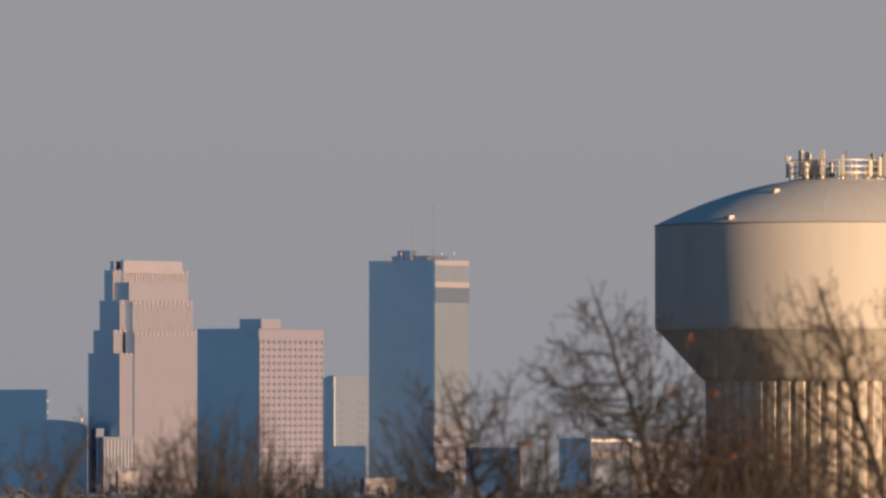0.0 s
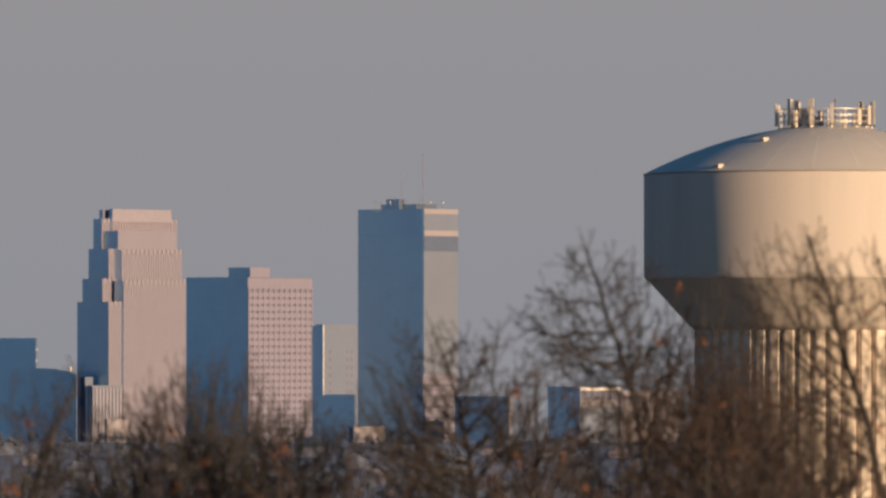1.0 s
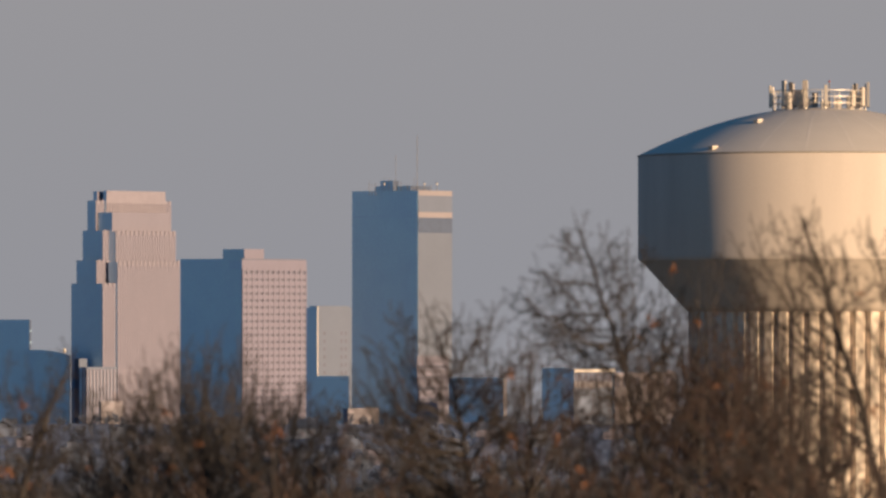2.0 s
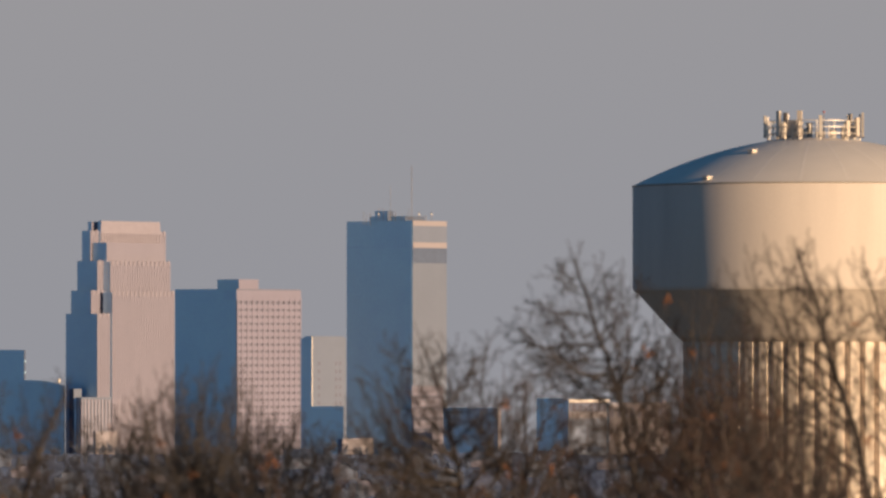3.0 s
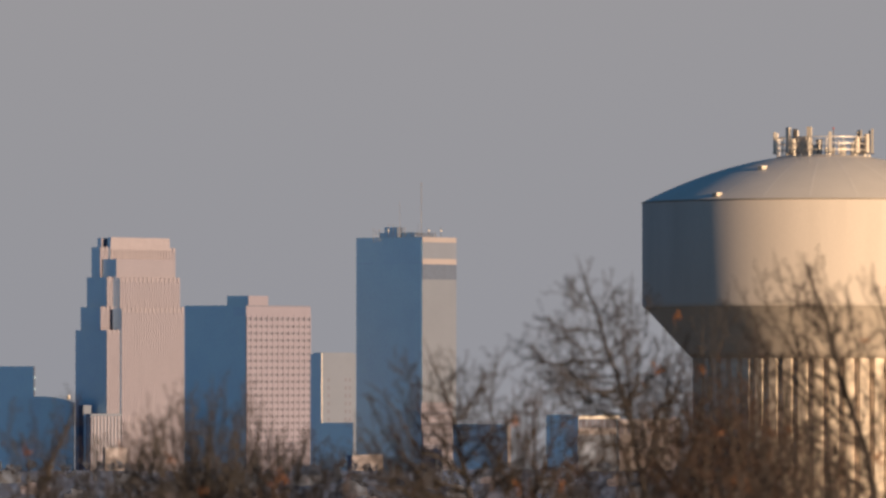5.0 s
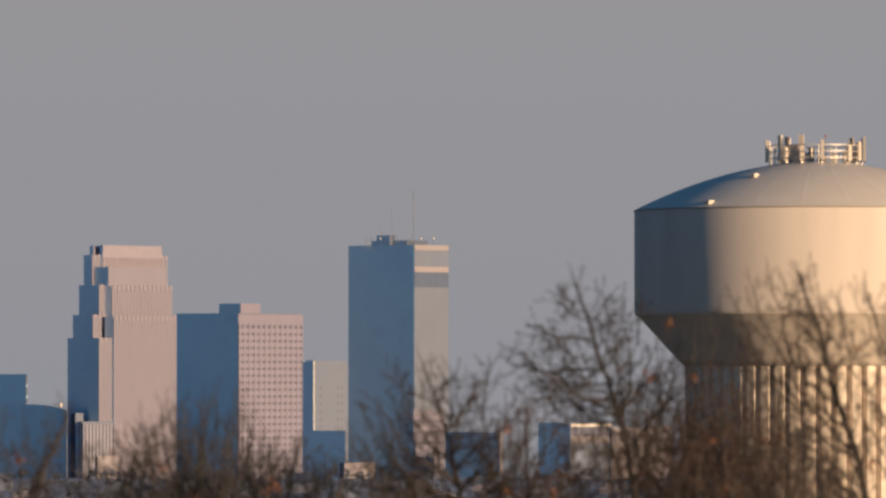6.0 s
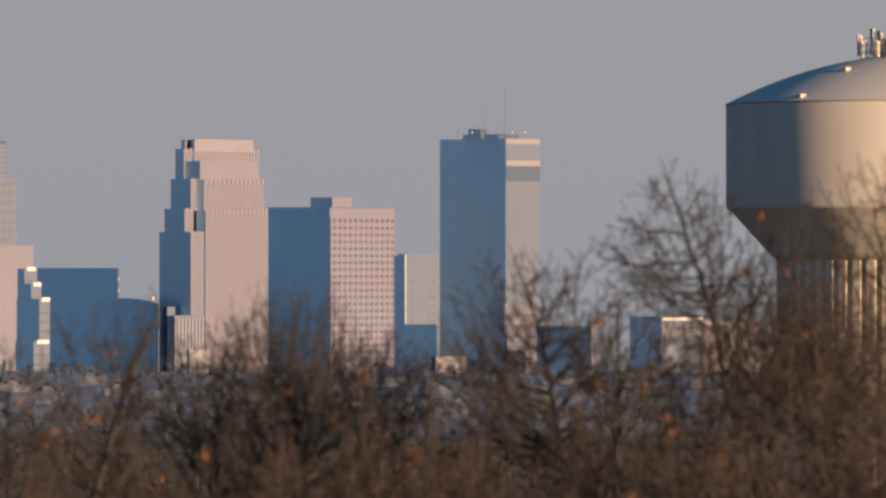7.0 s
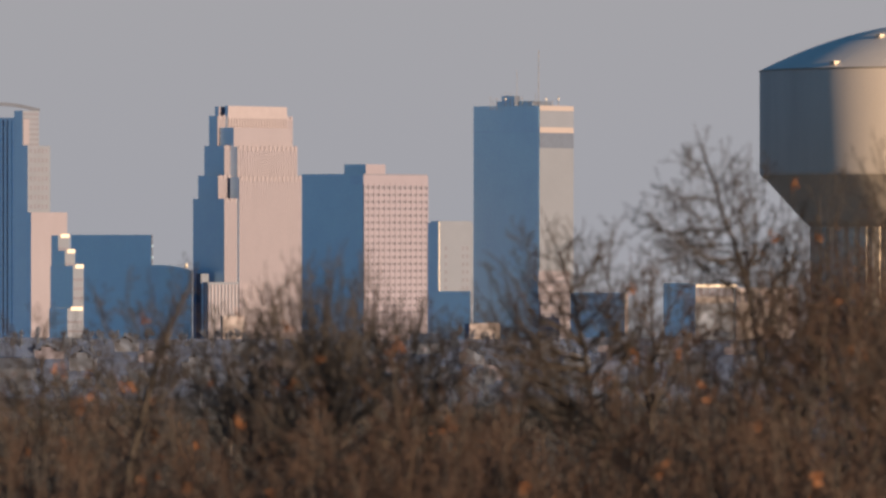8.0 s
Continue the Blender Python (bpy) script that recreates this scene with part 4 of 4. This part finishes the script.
# trees before the water tower
bare_tree(67, 188.0, [
    (13.6, 11.8, 143.5, 9.92, 147.79, 0.19, [
        (0.62, 8.16, 147.1, 0.06, 0.4), (0.66, 8.58, 147.53, 0.055, -0.5), (0.7, 9.15, 147.77, 0.05, 0.5), (0.74, 9.5, 147.48, 0.04, -0.4), (0.76, 10.44, 147.56, 0.045, 0.3), (0.7, 10.93, 146.91, 0.05, -0.5), (0.6, 8.43, 146.25, 0.05, 0.6), (0.56, 7.89, 145.72, 0.05, -0.4), (0.8, 9.81, 147.71, 0.03, 0.5), (0.66, 10.62, 146.33, 0.045, 0.7), (0.54, 8.66, 144.95, 0.05, -0.6), (0.52, 9.42, 144.18, 0.05, 0.5), (0.58, 10.35, 145.1, 0.045, -0.7), (0.84, 10.19, 147.68, 0.03, -0.3)]),
    (14.1, 13.2, 143.0, 11.7, 147.4, 0.14, [
        (0.66, 11.08, 147.1, 0.05, 0.4), (0.62, 11.3, 146.25, 0.05, -0.5), (0.72, 12.38, 147.1, 0.045, 0.5), (0.62, 12.58, 145.95, 0.05, -0.4), (0.56, 11.81, 144.95, 0.05, 0.6), (0.55, 10.96, 145.26, 0.045, -0.6), (0.78, 11.42, 147.33, 0.035, -0.3)]),
], "large bare oak with stout forking limbs", bunches=((7.73, 141.66), (7.43, 142.19)), fill=False, dense=0.66, leaves=1)
bare_tree(71, 200.0, [
    (7.04, 7.20, 141.73, 7.53, 146.31, 0.10, [
        (0.7, 6.47, 145.65, 0.035, 0.2), (0.75, 8.26, 146.96, 0.035, 0.1), (0.64, 5.98, 144.02, 0.04, -0.3), (0.66, 8.59, 145.00, 0.04, 0.2), (0.6, 5.49, 143.04, 0.04, 0.3), (0.6, 9.08, 143.53, 0.04, -0.2)]),
    (8.26, 8.42, 141.41, 8.91, 144.84, 0.08, [
        (0.7, 8.10, 144.35, 0.03, 0.2), (0.7, 9.89, 144.35, 0.03, -0.2), (0.6, 7.61, 142.71, 0.03, -0.2), (0.62, 10.38, 143.04, 0.03, 0.3)]),
], "thin bare tree with two stems and brown twigs", dense=0.6, leaves=1)
bare_tree(79, 176.0, [
    (4.40, 4.54, 141.41, 4.83, 143.85, 0.10, [
        (0.66, 3.25, 143.13, 0.035, 0.2), (0.7, 5.55, 143.56, 0.035, 0.1), (0.62, 2.53, 142.27, 0.04, -0.3), (0.62, 6.41, 142.70, 0.04, 0.2), (0.7, 3.97, 143.71, 0.03, -0.3)]),
], "bare brown thicket tree with dense twigs", leaves=1)
bare_tree(83, 172.0, [
    (6.54, 6.61, 141.49, 6.75, 144.09, 0.09, [
        (0.66, 5.56, 143.32, 0.035, 0.2), (0.7, 7.67, 143.74, 0.035, 0.1), (0.62, 5.14, 142.33, 0.04, -0.3), (0.62, 8.23, 142.89, 0.04, 0.2), (0.7, 6.19, 143.88, 0.03, -0.3)]),
    (5.42, 5.35, 141.35, 5.28, 143.74, 0.07, [
        (0.66, 4.58, 142.75, 0.03, 0.2), (0.7, 5.98, 143.03, 0.03, -0.2)]),
], "bare reddish-brown thicket tree with two stems", dense=0.6, leaves=1, twig_mat=TWIG_RED)
bare_tree(89, 168.0, [
    (8.72, 8.79, 141.43, 8.86, 143.42, 0.09, [
        (0.66, 7.76, 142.81, 0.035, 0.2), (0.7, 9.82, 143.22, 0.035, 0.1), (0.62, 7.35, 141.98, 0.04, -0.3), (0.62, 10.51, 142.53, 0.04, 0.2), (0.7, 8.31, 143.08, 0.03, -0.3)]),
], "low bare tree with dense dark twigs", dense=0.6, leaves=1)
bare_tree(103, 180.0, [
    (10.81, 10.52, 141.33, 10.37, 143.97, 0.09, [
        (0.62, 9.64, 143.09, 0.035, 0.2), (0.66, 11.40, 143.68, 0.035, 0.1), (0.56, 9.05, 142.21, 0.04, -0.3), (0.56, 12.14, 142.94, 0.04, 0.2), (0.7, 9.93, 143.68, 0.03, -0.3), (0.5, 10.08, 141.62, 0.04, 0.5)]),
], "bare tree with dense brown twigs", dense=0.6, leaves=1)
bare_tree(107, 174.0, [
    (8.04, 8.04, 141.16, 8.21, 143.58, 0.08, [
        (0.62, 7.33, 142.87, 0.035, 0.2), (0.66, 9.03, 143.01, 0.035, 0.1), (0.56, 7.05, 142.02, 0.04, -0.3), (0.56, 9.46, 142.16, 0.04, 0.2)]),
], "thin bare tree with reddish twigs", leaves=1, twig_mat=TWIG_RED)
bare_tree(97, 198.0, [
    (-9.44, -9.52, 140.80, -9.68, 142.82, 0.09, [
        (0.66, -10.57, 142.25, 0.035, 0.2), (0.7, -8.63, 142.66, 0.035, 0.1), (0.62, -11.06, 141.44, 0.04, -0.3), (0.62, -7.98, 141.93, 0.04, 0.2)]),
], "small bare tree with greyish twigs", leaves=1, twig_mat=TWIG_GREY)


def round_tree(seed, x, y, top, half, label, twig_mat=TWIG, leaves=1, dense=0.8):
    """A bare tree whose limbs open from a short trunk into a rounded crown of the given half width."""
    rng = random.Random(seed)
    limbs = []
    for k in range(13):
        a = math.pi * (0.04 + 0.92 * (k + rng.uniform(0.2, 0.8)) / 13)
        reach = rng.uniform(0.72, 1.0)
        limbs.append((rng.uniform(0.5, 0.72), x - math.cos(a) * half * reach, top - half * 0.95 + math.sin(a) * half * 0.93 * reach, rng.uniform(0.035, 0.055), rng.uniform(-0.8, 0.8)))
    lean = rng.uniform(-0.5, 0.5)
    return bare_tree(seed, y, [(x + lean, x + lean * 0.6, top - half * 1.6, x + rng.uniform(-0.3, 0.3), top - 0.1, 0.11, limbs)], label, leaves=leaves, twig_mat=twig_mat, dense=dense, fill=False)


round_tree(201, 6.7, 196.0, 145.11, 2.4, "round-crowned bare tree with reddish-brown twigs", TWIG_RED, dense=0.75)
round_tree(203, 8.77, 194.0, 145.74, 2.37, "round-crowned bare tree with reddish-brown twigs", TWIG_RED, dense=0.6)
round_tree(207, 2.96, 208.0, 144.44, 2.2, "round-crowned bare tree with reddish-brown twigs", TWIG_RED, dense=0.6)
round_tree(208, -8.48, 194.0, 143.45, 2.37, "round-crowned bare tree with dense dark brown twigs", dense=0.65)
round_tree(209, -5.31, 200.0, 143.4, 2.28, "round-crowned bare tree with grey twigs", TWIG_GREY, dense=0.5)
round_tree(210, -4.04, 206.0, 142.85, 1.85, "round-crowned bare tree with dense dark brown twigs", dense=0.5)
round_tree(211, -12.4, 203.0, 141.9, 2.2, "round-crowned bare tree with grey twigs", TWIG_GREY, dense=0.5)
round_tree(215, 9.08, 199.0, 144.46, 1.95, "round-crowned bare tree with reddish-brown twigs", TWIG_RED, dense=0.36)
round_tree(216, 9.62, 183.0, 143.76, 1.79, "round-crowned bare tree with dense dark brown twigs", dense=0.36)
round_tree(217, -7.06, 201.0, 144.0, 2.13, "round-crowned bare tree with grey twigs", TWIG_GREY, dense=0.42)
round_tree(213, 7.57, 184.0, 144.2, 2.7, "round-crowned bare tree with reddish-brown twigs", TWIG_RED, dense=0.65)


# thicket: a few shrubs with parts, copied along the slope
def shrub(seed, height, stems, label, bark, twig_mat, leaves, levels=4, dense=0.8, lean=0.42):
    """Many rising stems from one root that open into a rounded, twiggy crown."""
    g = Grower(seed, 0.013, levels, 0.20, dense, 0.06)
    rng = g.rng
    ob = empty("bare_shrub", 0, 0, 0, label, "shrub", "thicket shrubs")
    for k in range(stems):
        a = 6.28 * (k + rng.uniform(0.1, 0.9)) / stems
        out = lean * math.sqrt(rng.uniform(0.02, 1.0))
        tip = Vector((math.cos(a) * out * height, math.sin(a) * out * height, height * (1.0 - 0.9 * out * out) * rng.uniform(0.86, 1.0)))
        foot = Vector((math.cos(a) * 0.25, math.sin(a) * 0.25, -0.3))
        mid = foot.lerp(tip, 0.5) + Vector((-0.25 * tip.x, -0.25 * tip.y, 0.4))
        pts = g.bend(foot, mid, tip, 12, 0.11)
        g.curve(pts, 0.06, 0.02, 0)
        g.limb(pts[7:], 0.05, 0.018, 1, None, 0.02)
    for pts, r0, r1 in g.out[0]:
        attach(pipe("stem", pts, r0, r1, 6, bark), ob)
    tagged(attach(tube_object("twig_spray", g.out[2], 3, twig_mat), ob, "fine bare twigs"), kind="stuff")
    if leaves:
        high = sorted(g.tips, key=lambda p: -p.z)[:len(g.tips) // 2]
        attach(leaf_mesh("dry_leaves", [rng.choice(high) for _ in range(leaves)], rng, LEAF, 0.085), ob, "clinging orange-brown leaves")
    return ob


kinds = [shrub(101, 9.0, 7, "tall bare shrub with dense reddish twigs", BARK, TWIG_RED, 2),
         shrub(102, 9.0, 8, "tall bare shrub with many thin brown stems", BARK, TWIG_RED, 1),
         shrub(103, 9.0, 6, "bare young tree with greyish twigs", BARK, TWIG_GREY, 0, lean=0.34),
         shrub(104, 9.0, 8, "twiggy brown bush with a few dry leaves", BARK_PALE, TWIG_RED, 3, lean=0.5)]
rng = random.Random(7)
# rows of the thicket: distance, height of the tops under the eye, spacing
used = set()
for dist, top, step in ((150, -4.2, 2.6), (161, -3.9, 2.7), (173, -3.8, 2.9), (190, -4.0, 3.3), (214, -4.3, 3.8), (250, -4.8, 4.6)):
    half = 0.0845 * dist
    x = -half + rng.uniform(0, step)
    while x < half + 0.01 * dist:
        k = rng.randrange(4)
        y = dist + rng.uniform(-5, 5)
        g0 = ground_height(y)
        rise = 1.5 * max(0.0, min(1.0, (x / dist - 0.012) / 0.02))
        h = EYE + top + rise * rng.uniform(0.4, 1.2) + rng.uniform(-0.7, 0.5) + 1.6 * noise.noise((x / 2.6, dist / 30.0, 3.0)) - g0
        s = h / 9.0
        m = Matrix.Translation((x, y, g0)) @ Matrix.Rotation(rng.uniform(0, 6.28), 4, "Z") @ Matrix.Diagonal((s * 0.95, s * 0.95, s, 1))
        if k in used:
            c = copy_thing(kinds[k], m)
            c.matrix_basis = m
        else:
            kinds[k].matrix_basis = m
            used.add(k)
        x += step * rng.uniform(0.6, 1.4)


# far woods over the plateau: uneven bare crowns, nobody could count them
def far_woods(seed, y0, y1, count, height, name, label, mat=FAR_HAZE_BLUE):
    rng = random.Random(seed)
    segs = []
    for _ in range(count):
        y = rng.uniform(y0, y1)
        x = rng.uniform(-0.088, 0.088) * y
        z = ground_height(y)
        h = height * rng.uniform(0.55, 1.1)
        w = 0.00006 * y
        segs.append((x, y, z - 0.5, x + rng.uniform(-0.3, 0.3), y, z + h * 0.7, 0.1, 0.04))
        for k in range(22):
            # limbs fan out into a rounded crown
            a, up = rng.uniform(0, 6.28), rng.uniform(0.1, 1.45)
            p = Vector((x, y, z + h * rng.uniform(0.25, 0.6)))
            q = p + Vector((math.cos(a) * math.cos(up), math.sin(a) * math.cos(up), math.sin(up))) * h * rng.uniform(0.25, 0.42)
            segs.append((*p, *q, w + 0.02, w * 0.6))
            for j in range(3):
                pp = p.lerp(q, rng.uniform(0.35, 1.0))
                qq = pp + Vector((rng.uniform(-0.8, 0.8), rng.uniform(-0.8, 0.8), rng.uniform(0.1, 0.9))) * h * 0.12
                segs.append((*pp, *qq, w * 0.8, w * 0.5))
    ob = tube_object(name, segs, 3, mat)
    return tagged(ob, label, "woods", kind="stuff")


far_woods(6, 560, 1100, 130, 8.0, "woods", "bare grey-brown woods on the plateau", TWIG_GREY)
far_woods(8, 1300, 2250, 300, 8.0, "woods", "distant bare woods, tinted blue-grey for haze, along the skyline")
far_woods(9, 2700, 3330, 330, 7.0, "woods", "thin bare woods, tinted blue-grey for haze, on the pale rise")


# small houses on the far rise, half hidden by the trees
def far_house(wide, deep, wall_h, roof_h, wall_mat, roof_mat, label):
    ob = empty("distant_house", 0, 0, 0, label, "house", "distant houses")
    wall = box("wall", wall_mat, ob, 0, 0, wall_h / 2 - 1, wide, deep, wall_h + 2)
    e = 0.5
    vs = []
    for x in (-wide / 2 - e, wide / 2 + e):
        vs += [(x, -deep / 2 - e, wall_h - 0.2), (x, 0, wall_h + roof_h), (x, deep / 2 + e, wall_h - 0.2),
               (x, deep / 2 + e, wall_h - 0.5), (x, 0, wall_h + roof_h - 0.4), (x, -deep / 2 - e, wall_h - 0.5)]
    fs = [(k, (k + 1) % 6, 6 + (k + 1) % 6, 6 + k) for k in range(6)] + [(0, 1, 4, 5), (1, 2, 3, 4), (6, 7, 10, 11), (7, 8, 9, 10)]
    roof = attach(mesh_object("roof", vs, fs, roof_mat), ob)
    box("gable", wall_mat, wall, 0, 0, wall_h + roof_h * 0.25, wide * 0.98, deep * 0.45, roof_h * 0.5)
    box("chimney", LOUVRE, roof, wide * 0.22, deep * 0.1, wall_h + roof_h * 0.9, 1.0, 1.0, 2.2)
    n = max(2, int(wide / 3.5))
    for k in range(n):
        x = wide * ((k + 0.5) / n - 0.5)
        win = box("window", STONE_PALE, wall, x, -deep / 2 - 0.03, wall_h * 0.55, 1.5, 0.1, 1.7)
        box("pane", WINDOW_GLASS, win, x, -deep / 2 - 0.09, wall_h * 0.55, 1.2, 0.06, 1.4)
    return ob


# House colours carry the same blue-grey haze tint.
homes = [far_house(13.0, 9.0, 5.5, 3.2, GREY_PANEL, FAR_HAZE_BLUE, "small grey house with a blue-grey gabled roof"),
         far_house(17.0, 10.0, 4.5, 3.0, STONE, GREY_PANEL, "pale long house with a blue-grey gabled roof"),
         far_house(11.0, 9.0, 6.0, 3.6, GREY_PANEL, LOUVRE, "small grey house with a dark gabled roof")]
rng = random.Random(19)
for n in range(30):
    k = n % 3
    y = 2300 + 700 * ((n * 0.618) % 1.0)
    x = (-0.082 + 0.164 * (n + rng.uniform(0.2, 0.8)) / 30) * y
    m = Matrix.Translation((x, y, ground_height(y) - 1.5)) @ Matrix.Rotation(GA - 0.9 + rng.choice((0.0, 1.57)), 4, "Z")
    if n < 3:
        homes[k].matrix_basis = m
    else:
        c = copy_thing(homes[k], m)
        c.matrix_basis = m
